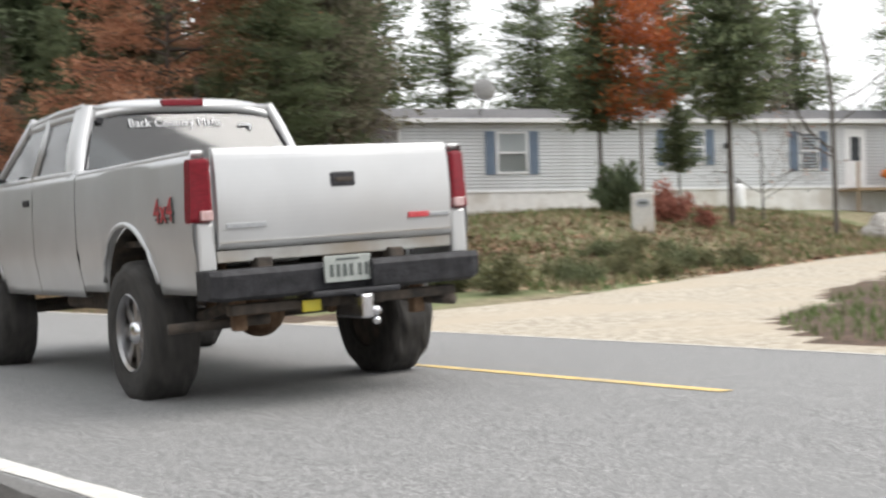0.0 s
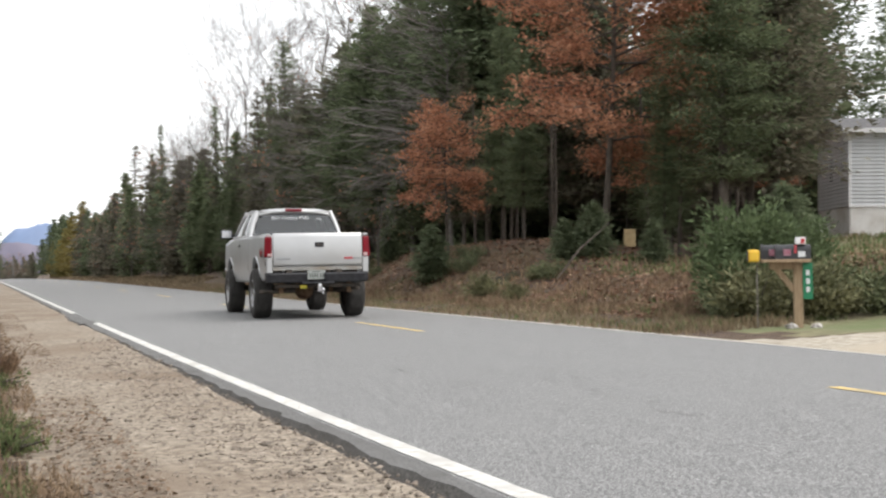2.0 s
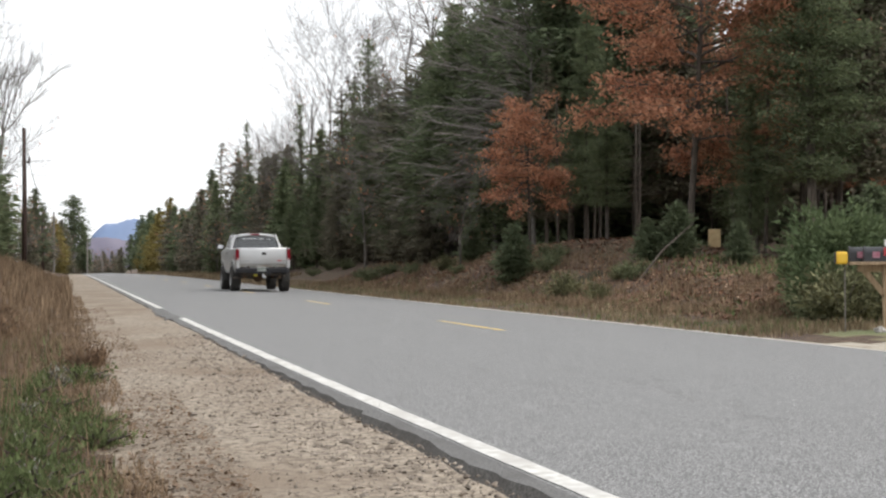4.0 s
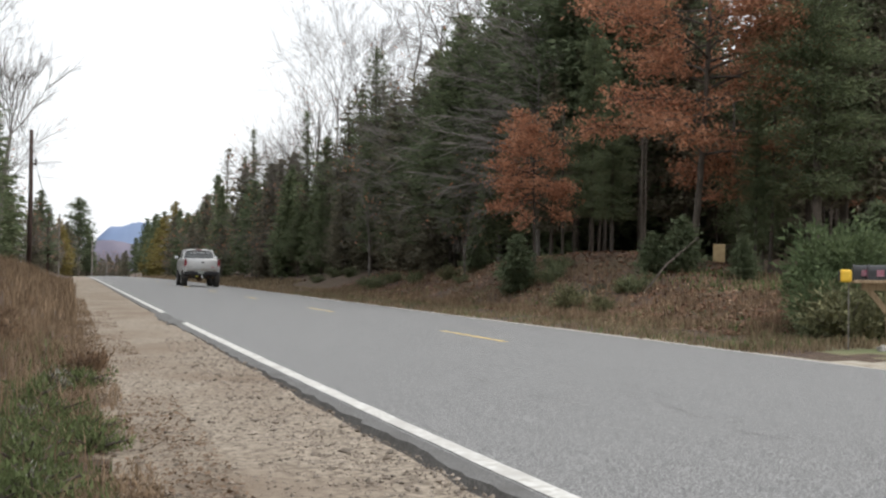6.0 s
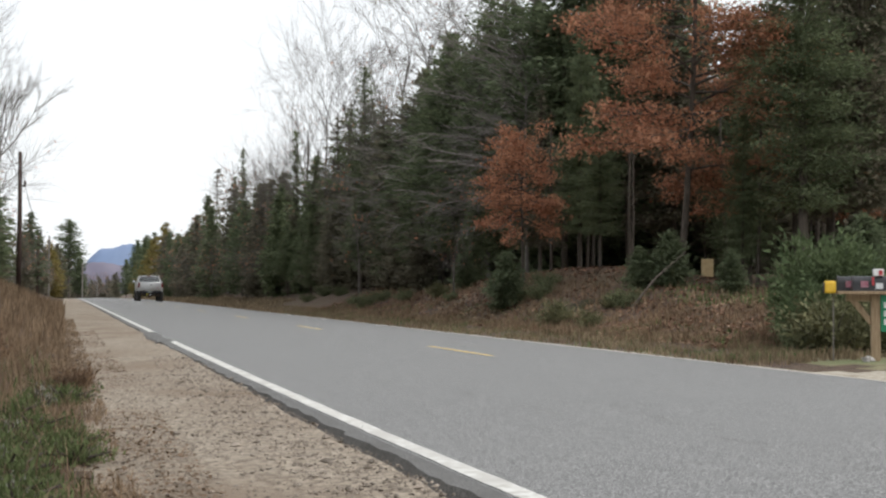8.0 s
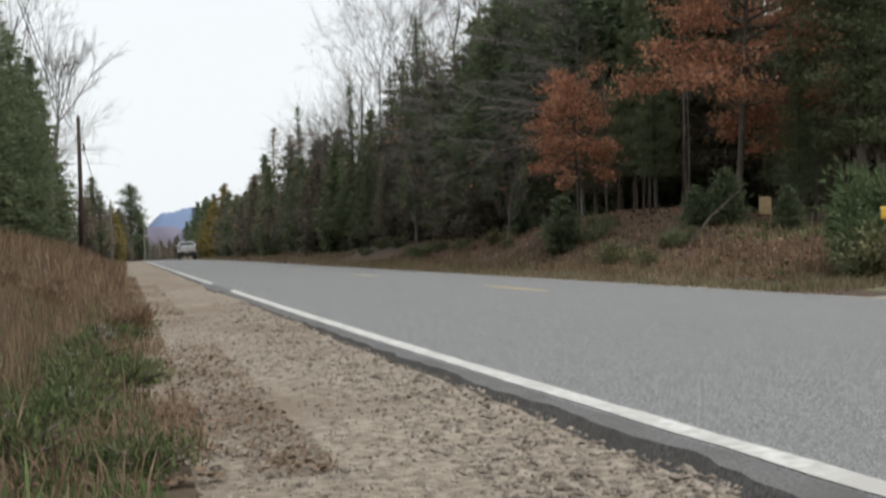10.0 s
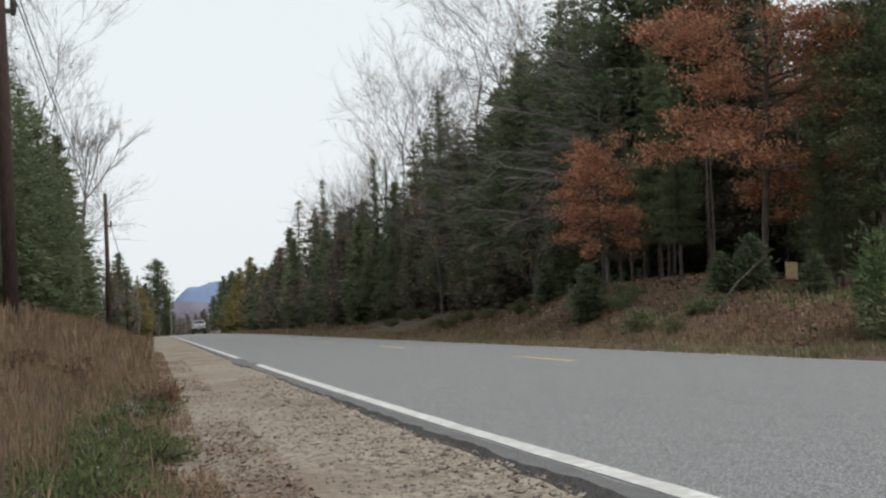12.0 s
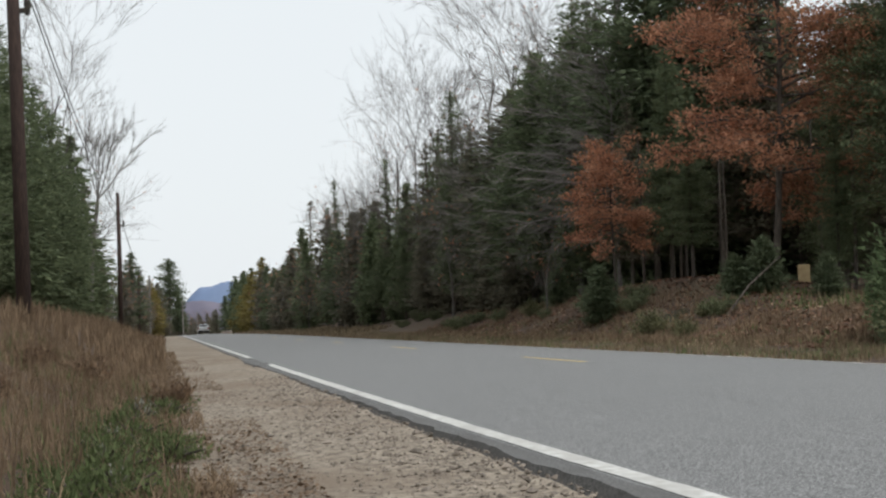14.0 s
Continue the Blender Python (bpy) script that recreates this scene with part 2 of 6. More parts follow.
def build_ground():
    xs = grid_lines([(-2500, -200, 300), (-200, -40, 20), (-40, -12, 4), (-12, -4, 0.8), (-4, -0.6, 0.3), (-0.6, 2.2, 0.1), (2.2, 9.0, 3.4), (9.0, 16, 0.35), (16, 45, 0.9), (45, 100, 8), (100, 2600, 350)])
    ys = grid_lines([(-400, -40, 60), (-40, -4, 4), (-4, 0, 0.5), (0, 16, 0.14), (16, 45, 0.4), (45, 100, 1.0), (100, 330, 5), (330, 800, 60), (800, 3600, 400)])
    verts, faces, idx = [], [], []
    for y in ys:
        for x in xs:
            verts.append((x + bend(min(y, 500)), y, height(x + bend(min(y, 500)), min(y, 700))))
    w = len(xs)
    for j in range(len(ys) - 1):
        for i in range(w - 1):
            x, y = (xs[i] + xs[i + 1]) / 2, (ys[j] + ys[j + 1]) / 2
            faces.append((j * w + i, j * w + i + 1, (j + 1) * w + i + 1, (j + 1) * w + i))
            up, low = drive_edge(x)
            edge = 0.12 - 0.1 * smooth(14, 30, y) + 0.16 * noise.noise((y * 0.9, 0, 0)) + 0.16 * noise.noise((y * 3.1, x * 3, 0))
            wob = 0.5 * noise.noise((x * 0.8, y * 0.8, 5))
            if edge < x < 2.2:
                idx.append(0)
            elif 9.0 < x < 60 and low + wob < y < up + wob * 0.6:
                idx.append(1)
            elif 9.0 < x < 9.45 + 0.3 * wob and y < 60:
                idx.append(1)
            elif (13.2 + wob < x < 45 and up < y < 31 + wob and x > 0.62 * y) or (10.2 + wob < x < 16 and up < y < up + 3.5 + wob):
                idx.append(3)
            else:
                idx.append(2)
    g = pydata_object("ground", verts, faces, [GRAVEL, SAND, SOIL, LAWN], index=idx, smooth=True)
    return tagged(g, "gravel shoulder, sandy driveway and leaf-strewn banks beside the road", "ground", kind="structure")


ground = build_ground()


def ribbon(name, x0, x1, y0, y1, lift, mat, ragged=(0, 0), step=1.0, thick=0.0, crown=True, parent=None):
    """A strip along the road, with ragged edges; thick adds a worn vertical lip down its sides."""
    verts, faces = [], []
    k = max(2, round((y1 - y0) / step))
    cols = [x0, x1] if x1 - x0 < 1 else [x0 + (x1 - x0) * i / 8 for i in range(9)]
    n = len(cols) + (2 if thick else 0)
    for j in range(k + 1):
        y = y0 + (y1 - y0) * j / k
        row = []
        for i, x in enumerate(cols):
            if i == 0:
                x += ragged[0] * (noise.noise((y * 1.7, 1.3, x0)) + 0.6 * noise.noise((y * 6, 2.3, x0)))
            if i == len(cols) - 1:
                x += ragged[1] * (noise.noise((y * 1.7, 9.3, x0)) + 0.6 * noise.noise((y * 6, 4.3, x0)))
            if x < 3:
                x += 0.27 * math.exp(-max(y, 0) / 6.5) - 0.07
            z = road_z(y) + lift + crown_z(x)
            row.append((x + bend(y), y, z))
        if thick:
            a, b = row[0], row[-1]
            row = [(a[0] - 0.03, a[1], a[2] - thick)] + row + [(b[0] + 0.03, b[1], b[2] - thick)]
        verts += row
    for j in range(k):
        for i in range(n - 1):
            faces.append((j * n + i, j * n + i + 1, (j + 1) * n + i + 1, (j + 1) * n + i))
    return pydata_object(name, verts, faces, mat, parent=parent)


road = tagged(ribbon("road", 1.86, 9.0, -40, 420, 0.0, ASPHALT, (0.05, 0.05), 0.2, 0.09), "grey worn asphalt two-lane country road", "road", kind="structure")
tagged(ribbon("road_edge", 1.79, 1.92, -40, 300, 0.002, TAR, (0.06, 0.02), 0.15, 0.09), "dark crumbling tar edge of the asphalt", "road edge", kind="structure")
tagged(ribbon("tar_patch", 1.72, 1.99, 24.9, 30.6, 0.006, TAR, (0.10, 0.06), 0.12, 0.05), "dark broken patch where the edge line is lost", "road edge", kind="structure")
for a, b in ((-40, 25.1), (30.8, 420)):
    tagged(ribbon("road_line", 1.94, 2.06, a, b, 0.004, WHITE_LINE, (0.012, 0.012), 0.12), "faded white edge line on the asphalt", "road marking", kind="structure")
tagged(ribbon("road_line", 8.82, 8.93, -40, 420, 0.004, WHITE_LINE, (0.012, 0.012), 0.3), "faded white edge line on the asphalt", "road marking", kind="structure")
for k in range(-2, 20):
    y = 4.5 + 12.2 * k
    tagged(ribbon("centre_dash", 5.44, 5.55, y, y + 3.15, 0.004, YELLOW_LINE, (0.008, 0.008), 0.15), "yellow painted centre dash on the asphalt", "road marking", "centre dashes", "structure")


# ---- trees ----
def sprays(rng, centres, along, size, leafy=False, flat=0.5):
    """Pointed sprays, or four-cornered leaves, at centres that lie roughly along the given directions."""
    n = len(centres)
    a = along + rng.normal(0, 0.35, (n, 3))
    a /= np.linalg.norm(a, axis=1)[:, None]
    side = np.cross(a, rng.normal(0, 1, (n, 3)) * np.array([flat, flat, 1]))
    side /= np.linalg.norm(side, axis=1)[:, None] + 1e-9
    s = size * rng.uniform(0.6, 1.3, (n, 1))
    if leafy:
        v = np.empty((n, 4, 3))
        v[:, 0], v[:, 1] = centres - a * s * 0.5, centres + side * s * 0.22
        v[:, 2], v[:, 3] = centres + a * s * 0.6, centres - side * s * 0.22
        return v.reshape(-1, 3), np.arange(n * 4).reshape(n, 4)
    v = np.empty((n, 3, 3))
    v[:, 0], v[:, 1], v[:, 2] = centres - a * s * 0.4 + side * s * 0.24, centres - a * s * 0.4 - side * s * 0.24, centres + a * s * 0.7
    return v.reshape(-1, 3), np.arange(n * 3).reshape(n, 3)


def conifer_data(seed, tall, wide, bare, density, size, droop=0.25, power=0.8):
    """Trunk and limb bmesh, and needle sprays, of a conifer of unit placing."""
    rng = np.random.default_rng(seed)
    bm = bmesh.new()
    lean = rng.normal(0, 0.012, 2)
    tube(bm, [(lean[0] * z, lean[1] * z, z) for z in np.linspace(-0.3, tall, 8)], [0.0105 * tall * (1 - 0.93 * k / 7) + 0.01 for k in range(8)], 7)
    cs, al = [], []
    z = bare * tall
    while z < tall * 0.985:
        u = (z - bare * tall) / (tall * (1 - bare))
        reach = wide * (1 - u) ** power * (0.55 + 0.45 * min(1, u * 5)) + 0.12
        for _ in range(rng.integers(4, 7)):
            az = rng.uniform(0, math.tau)
            ln = reach * rng.uniform(0.55, 1.15)
            rise = rng.uniform(-droop, 0.22) + 0.35 * u
            d = np.array([math.cos(az), math.sin(az), rise])
            o = np.array([lean[0] * z, lean[1] * z, z + rng.normal(0, 0.05)])
            tip = o + d * ln + np.array([0, 0, 0.10 * ln])
            if ln > 0.5 and density > 15:
                tube(bm, [tuple(o), tuple(o + d * ln * 0.55), tuple(tip)], [0.008 + 0.006 * ln, 0.006 + 0.004 * ln, 0.004], 3, caps=False)
            k = max(5, int(density * ln * (0.7 + 0.3 * ln)))
            s = rng.uniform(0.03, 1.0, k) ** 0.9
            c = o + d * ln * s[:, None]
            c[:, 2] += 0.10 * ln * s ** 2
            spread = 0.06 + 0.24 * ln * np.sin(np.clip(s, 0.05, 1) * 2.6)[:, None]
            off = rng.normal(0, 1, (k, 3)) * spread * np.array([1, 1, 0.28])
            cs.append(c + off)
            al.append(d + off * 1.2 + np.array([0, 0, -0.2]))
        z += tall * 0.021 * rng.uniform(0.6, 1.3)
    cs, al = np.concatenate(cs), np.concatenate(al)
    v, f = sprays(rng, cs, al, size)
    return bm, v, f


def make_conifer(name, seed, tall, wide, bare, density, size, needles, label, bark=None, **k):
    root = new(name)
    bm, v, f = conifer_data(seed, tall, wide, bare, density, size, **k)
    part("trunk", bm, bark or BARK, root)
    pydata_object("crown", v.tolist(), f.tolist(), needles, root)
    tagged(root, label, "tree", "roadside trees")
    return root


def branch_tree(seed, tall, spread=0.5, levels=5, thick=0.16, split=3, first=0.35, gravity=0.0, bias=(0, 0), sides=5):
    """Limbs of a deciduous tree; returns the bmesh and its twig segments."""
    rng = np.random.default_rng(seed)
    bm, twigs = bmesh.new(), []

    def grow(p, d, ln, r, lev):
        pts, rad = [p], [r]
        q, e = p.copy(), d.copy()
        steps = 4 if lev < 3 else 3
        for s in range(steps):
            e = e + rng.normal(0, 0.10 + 0.04 * lev, 3) + np.array([bias[0], bias[1], 0.10 - gravity * lev]) * 0.5
            e /= np.linalg.norm(e)
            q = q + e * ln / steps
            pts.append(q.copy())
            rad.append(r * (1 - 0.5 * (s + 1) / steps))
        tube(bm, [tuple(x) for x in pts], rad, max(3, sides - lev), caps=False)
        if lev >= levels - 2:
            twigs.append((pts[0], pts[-1]))
        if lev < levels:
            for _ in range(split + (1 if lev in (1, 2) else 0)):
                s = rng.uniform(0.35, 1.0)
                i = min(steps - 1, int(s * steps))
                o = pts[i] + (pts[i + 1] - pts[i]) * (s * steps - i)
                side = rng.normal(0, 1, 3)
                nd = e * 0.75 + side / np.linalg.norm(side) * spread * (1.1 if lev else 1.3)
                nd[2] += 0.12
                nd /= np.linalg.norm(nd)
                grow(o, nd, ln * rng.uniform(0.5, 0.75), max(0.006, rad[i] * 0.55), lev + 1)

    trunk_top = tall * first
    tube(bm, [(0, 0, -0.3), (0.02, 0.01, trunk_top * 0.5), (0, 0.03, trunk_top)], [thick * 1.25, thick, thick * 0.85], 8, caps=False)
    grow(np.array([0, 0.03, trunk_top]), np.array([bias[0], bias[1], 1.0]), tall * 0.42, thick * 0.85, 0)
    for _ in range(5):
        z = rng.uniform(0.5, 1.0) * trunk_top
        a = rng.uniform(0, math.tau)
        grow(np.array([0, 0.02, z]), np.array([math.cos(a), math.sin(a), 0.45]), tall * 0.30, thick * 0.4, 1)
    return bm, twigs


def make_bush(name, seed, tall, wide, count, size, mat, label, category="bush", stems=14, group="roadside bushes", up=0.8):
    """A clump of thin stems with leaf sprays."""
    rng = np.random.default_rng(seed)
    root = new(name)
    bm, cs, al = bmesh.new(), [], []
    for _ in range(stems):
        a, r = rng.uniform(0, math.tau), rng.uniform(0.1, 1) ** 0.6
        tip = np.array([math.cos(a) * r * wide, math.sin(a) * r * wide, tall * rng.uniform(0.5, 1.05) * (1 - 0.45 * r * r)])
        mid = tip * np.array([0.45, 0.45, 0.6])
        tube(bm, [(mid[0] * 0.2, mid[1] * 0.2, -0.1), tuple(mid), tuple(tip)], [0.014, 0.01, 0.004], 4, caps=False)
        k = count // stems
        s = rng.uniform(0.15, 1.05, (k, 1))
        c = np.where(s < 0.5, mid * s * 2, mid + (tip - mid) * (s - 0.5) * 2)
        off = rng.normal(0, 1, (k, 3)) * wide * 0.17 * np.array([1, 1, 0.7])
        cs.append(c + off)
        al.append(off * 2 + np.array([0, 0, up]) + tip * 0.3)
    cs = np.concatenate(cs)
    cs[:, 2] = np.maximum(cs[:, 2], 0.02)
    v, f = sprays(rng, cs, np.concatenate(al), size, flat=1.0)
    tagged(part("stalk", bm, BARK, root), kind="stuff")
    pydata_object("foliage", v.tolist(), f.tolist(), mat, root)
    return tagged(root, label, category, group)


def make_leafy(name, seed, tall, leaves, leaf_mat, label, leaf=0.11, jitter=0.32, bark=None, tri=False, **k):
    root = new(name)
    bm, twigs = branch_tree(seed, tall, **k)
    part("trunk", bm, bark or BARK_GREY, root)
    if leaves:
        rng = np.random.default_rng(seed + 5)
        a, b = np.array([t[0] for t in twigs]), np.array([t[1] for t in twigs])
        pick = rng.integers(0, len(a), leaves)
        s = rng.uniform(0.1, 1.1, (leaves, 1))
        c = a[pick] + (b - a)[pick] * s + rng.normal(0, jitter, (leaves, 3)) * np.array([1, 1, 0.45])
        v, f = sprays(rng, c, rng.normal(0, 1, (leaves, 3)), leaf * 1.5, not tri, flat=1.0)
        pydata_object("crown", v.tolist(), f.tolist(), leaf_mat, root)
    tagged(root, label, "tree", "roadside trees")
    return root


def make_layered(name, seed, tall, reach, limbs, low, leaves, leaf_mat, label, bark=None, leaf=0.10, rise=0.12, sag=0.10, thick=0.15, crown=0.55, facing=None):
    """A beech-like tree: a straight trunk with long level limbs that carry flat fans of twigs, leafy or bare."""
    rng = np.random.default_rng(seed)
    root = new(name)
    bm, ends = bmesh.new(), []
    bow = rng.normal(0, 0.012, 2) * tall
    at = lambda z: np.array([bow[0] * math.sin(2.5 * z / tall), bow[1] * math.sin(2.0 * z / tall), z])
    zs = np.linspace(-0.3, tall, 9)
    tube(bm, [tuple(at(z)) for z in zs], [thick * (1 - 0.9 * k / 8) + 0.008 for k in range(9)], 8, caps=False)
    for k in range(limbs):
        u = (k + rng.uniform(0, 1)) / limbs
        z, az = tall * (low + (0.97 - low) * u), k * 2.4 + rng.normal(0, 0.5) if facing is None else facing + rng.normal(0, 0.6)
        ln = reach * (1 - crown * u) * rng.uniform(0.65, 1.1)
        up = rise + 0.75 * u * u + rng.normal(0, 0.2)
        d, side = np.array([math.cos(az), math.sin(az), 0]), np.array([-math.sin(az), math.cos(az), 0])
        wig = rng.normal(0, 0.15, 2)
        limb = lambda q: at(z) + d * ln * q + side * ln * (wig[0] * q * q + 0.5 * wig[1] * math.sin(5 * q)) + np.array([0, 0, ln * (up * q - sag * q * q)])
        qs = np.linspace(0, 1, 6)
        tube(bm, [tuple(limb(q)) for q in qs], [(0.012 + 0.010 * ln) * (1 - 0.85 * q) for q in qs], 4, caps=False)
        for m in range(int(5 + 3.2 * ln)):
            q = rng.uniform(0.22, 1.0)
            o, hand = limb(q), rng.choice((-1, 1))
            tl = ln * (0.16 + 0.30 * (1 - q)) * rng.uniform(0.6, 1.3)
            td = d * 0.8 + side * hand * rng.uniform(0.35, 0.9) + np.array([0, 0, up * 0.6 + rng.normal(0, 0.30)])
            td /= np.linalg.norm(td)
            mid, tip = o + td * tl * 0.5 + np.array([0, 0, 0.02 * tl]), o + td * tl + np.array([0, 0, -0.05 * tl])
            tube(bm, [tuple(o), tuple(mid), tuple(tip)], [0.010, 0.007, 0.004], 3, caps=False)
            ends.append((o, tip))
            for _ in range(3):
                w = rng.uniform(0.25, 0.95)
                p = o + (tip - o) * w
                e = p + (td + side * rng.normal(0, 0.5) + d * 0.3 + np.array([0, 0, rng.normal(0, 0.12)])) * tl * 0.34
                tube(bm, [tuple(p), tuple(e)], [0.006, 0.003], 3, caps=False)
                ends.append((p, e))
    part("trunk", bm, bark or BARK_GREY, root)
    if leaves:
        a, b = np.array([e[0] for e in ends]), np.array([e[1] for e in ends])
        w = np.linalg.norm(b - a, axis=1) + 0.1
        w *= rng.uniform(0, 1.3, len(w)) ** 2
        pick = rng.choice(len(a), leaves, p=w / w.sum())
        c = a[pick] + (b - a)[pick] * rng.uniform(0.1, 1.08, (leaves, 1)) + rng.normal(0, 1, (leaves, 3)) * np.array([0.20, 0.20, 0.12])
        v, f = sprays(rng, c, (b - a)[pick] + rng.normal(0, 0.4, (leaves, 3)), leaf * 1.5, True, flat=0.9)
        pydata_object("crown", v.tolist(), f.tolist(), leaf_mat, root)
    return tagged(root, label, "tree", "roadside trees")


def make_broom(name, seed, trunk, tall, label):
    """A bare tree whose long clear stem opens into a broom of upswept limbs, the longest leaning over the road."""
    rng = np.random.default_rng(seed)
    root, bm = new(name), bmesh.new()
    head = np.array([0.7, 0, trunk])
    tube(bm, [(0, 0, -0.4), (0.15, 0, trunk * 0.5), tuple(head)], [0.2, 0.16, 0.12], 8, caps=False)

    def shoot(o, d, ln, r, lev):
        pts, e = [o], d / np.linalg.norm(d)
        for _ in range(4):
            e = e + rng.normal(0, 0.07, 3) + np.array([0.015, 0, 0.05])
            e /= np.linalg.norm(e)
            pts.append(pts[-1] + e * ln / 4)
        tube(bm, [tuple(p) for p in pts], [r, r * 0.8, r * 0.6, r * 0.42, r * 0.25], 4 if lev < 2 else 3, caps=False)
        if lev < 3:
            for _ in range((7, 6, 4)[lev]):
                q = rng.uniform(0.25, 1.0) * 4
                i = min(3, int(q))
                shoot(pts[i] + (pts[i + 1] - pts[i]) * (q - i), e + rng.normal(0, 0.33, 3), ln * rng.uniform(0.35, 0.6), max(0.007, r * 0.5), lev + 1)

    for x, y, z in ((0.05, 0.1, 1), (0.35, -0.1, 1), (-0.3, 0.1, 1), (0.8, 0.1, 0.75), (0.15, -0.3, 1), (-0.15, 0.3, 1)):
        shoot(head, np.array([x, y, z]), (tall - trunk) * rng.uniform(0.7, 0.9), 0.065, 0)
    part("trunk", bm, BARK_GREY, root)
    return tagged(root, label, "tree", "roadside trees")


def plant(ob, x, y, turn=0.0, size=1.0, sink=0.0, lean=(0, 0)):
    """A copy of a tree on the ground at x, y."""
    c = copy_thing(ob, pose(x, y, height(x, y) - sink, lean[0], lean[1], turn))
    c.scale = (size, size, size)
    return c


def first(ob, x, y, turn=0.0, size=1.0, sink=0.0):
    ob.matrix_basis = pose(x, y, height(x, y) - sink, 0, 0, turn)
    ob.scale = (size, size, size)
    return ob


BRUSH = material("sweetfern_brush", (0.105, 0.108, 0.055), (0.185, 0.178, 0.095), 2, 0.85, per_island=0.35, spec=0.2)
BRUSH_RED = material("red_shrub_leaves", (0.25, 0.095, 0.07), (0.34, 0.15, 0.11), 2, 0.8, per_island=0.35, spec=0.2)
GRASS_TAN = material("dry_grass", (0.155, 0.107, 0.07), (0.29, 0.21, 0.138), 1.2, 0.9, per_island=0.4, spec=0.2, thin=0.3)
GRASS_GREEN = material("green_grass", (0.082, 0.122, 0.042), (0.155, 0.205, 0.085), 1.2, 0.85, per_island=0.4, spec=0.2, thin=0.3)
PALE_LITTER = material("pale_fallen_leaves", (0.26, 0.17, 0.105), (0.48, 0.36, 0.25), 0.7, 0.85, per_island=0.5, spec=0.25)
STRAW = material("straw_grass", (0.165, 0.125, 0.078), (0.30, 0.235, 0.155), 1.2, 0.9, per_island=0.35, spec=0.2, thin=0.3)
LITTER = material("fallen_leaves", (0.125, 0.066, 0.043), (0.26, 0.14, 0.09), 0.7, 0.85, per_island=0.5, spec=0.25)

LEAF_BITS = material("dry_leaf_bits", (0.13, 0.088, 0.058), (0.215, 0.15, 0.105), 0.7, 0.9, per_island=0.35, spec=0.2)

SPRUCE = make_conifer("spruce_tree", 1, 13.5, 2.6, 0.10, 62, 0.165, NEEDLES, "tall dark green spruce at the edge of the woods")
SPRUCE_B = make_conifer("spruce_tree", 2, 12.0, 2.9, 0.22, 52, 0.175, NEEDLES, "broad dark green spruce with bare lower trunk", power=0.65)
SPRUCE_NEAR = make_conifer("spruce_tree", 9, 13.0, 1.75, 0.17, 190, 0.10, NEEDLES, "dark green spruce with layered drooping boughs", droop=0.3, power=0.7)
FIR = make_conifer("fir_tree", 3, 13.0, 2.4, 0.14, 46, 0.195, NEEDLES_BROWN, "slender fir with dull brownish green needles", power=0.9)
PINE = make_conifer("pine_tree", 4, 13.0, 3.0, 0.28, 26, 0.3, NEEDLES_PINE, "green white pine with airy spreading crown", droop=0.1, power=0.55)
LARCH = make_conifer("larch_tree", 5, 9.5, 2.6, 0.03, 26, 0.36, NEEDLES_GOLD, "golden autumn larch beside the road")
SPIRE = make_conifer("spruce_tree", 6, 14.0, 1.5, 0.15, 30, 0.26, NEEDLES, "narrow pointed spruce rising above its neighbours", power=1.1)
SMALL = make_conifer("young_spruce", 7, 6.2, 1.35, 0.38, 70, 0.17, NEEDLES, "young spruce with cleared lower trunk on the lawn", power=0.6)
SAPLING = make_conifer("fir_sapling", 17, 2.6, 1.0, 0.02, 60, 0.17, NEEDLES_PINE, "young green fir sapling on the bank", power=0.75)
THIN = make_conifer("fir_tree", 8, 12.5, 1.4, 0.22, 12, 0.24, NEEDLES_BROWN, "sparse half-bare fir among the roadside trees", power=0.8)
FAR_A = make_conifer("spruce_tree", 21, 12.5, 2.4, 0.03, 9.8, 0.52, NEEDLES, "dark green spruce in the roadside wood", power=0.8)
FAR_B = make_conifer("fir_tree", 22, 11.5, 2.8, 0.03, 9.4, 0.5, NEEDLES_BROWN, "dull brownish fir in the roadside wood", power=0.7)
FAR_C = make_conifer("pine_tree", 23, 12.5, 2.6, 0.12, 9.4, 0.54, NEEDLES_PINE, "green pine in the roadside wood", power=0.6)
BARE = make_leafy("bare_tree", 11, 16.0, 0, None, "bare grey leafless tree with fine twigs", levels=4, thick=0.085, split=4, spread=0.36, first=0.3, sides=5, bark=BARK_TWIG)
BARE_B = make_leafy("bare_tree", 12, 15.5, 160, LEAF_ORANGE, "nearly bare grey tree with a few rusty leaves", levels=4, thick=0.08, spread=0.34, split=3, first=0.3, bark=BARK_TWIG)
BARE_LOW = make_leafy("bare_sapling", 15, 7.5, 150, LEAF_ORANGE, "bare grey sapling with long sweeping twigs", levels=4, thick=0.05, spread=0.7, first=0.25, split=3, bark=BARK_TWIG)
WILLOW = make_broom("bare_tree", 16, 9.6, 15.2, "bare leaning tree with broom-like upswept twigs")
BEECH = make_layered("beech_tree", 13, 14.0, 4.2, 60, 0.27, 42000, LEAF_ORANGE, "beech with rust-orange autumn leaves on spreading limbs", thick=0.11, leaf=0.085, bark=BARK)
BEECH_LOW = make_layered("beech_tree", 19, 5.9, 2.0, 34, 0.50, 9500, LEAF_ORANGE, "young beech with pale rusty leaves on level limbs", thick=0.06, leaf=0.085, bark=BARK, rise=0.0)
BARE_FAN = make_layered("bare_tree", 20, 8.5, 3.4, 36, 0.25, 0, LEAF_ORANGE, "bare grey tree with long level sweeping twigs", thick=0.09, rise=0.05, sag=0.02, facing=3.7)
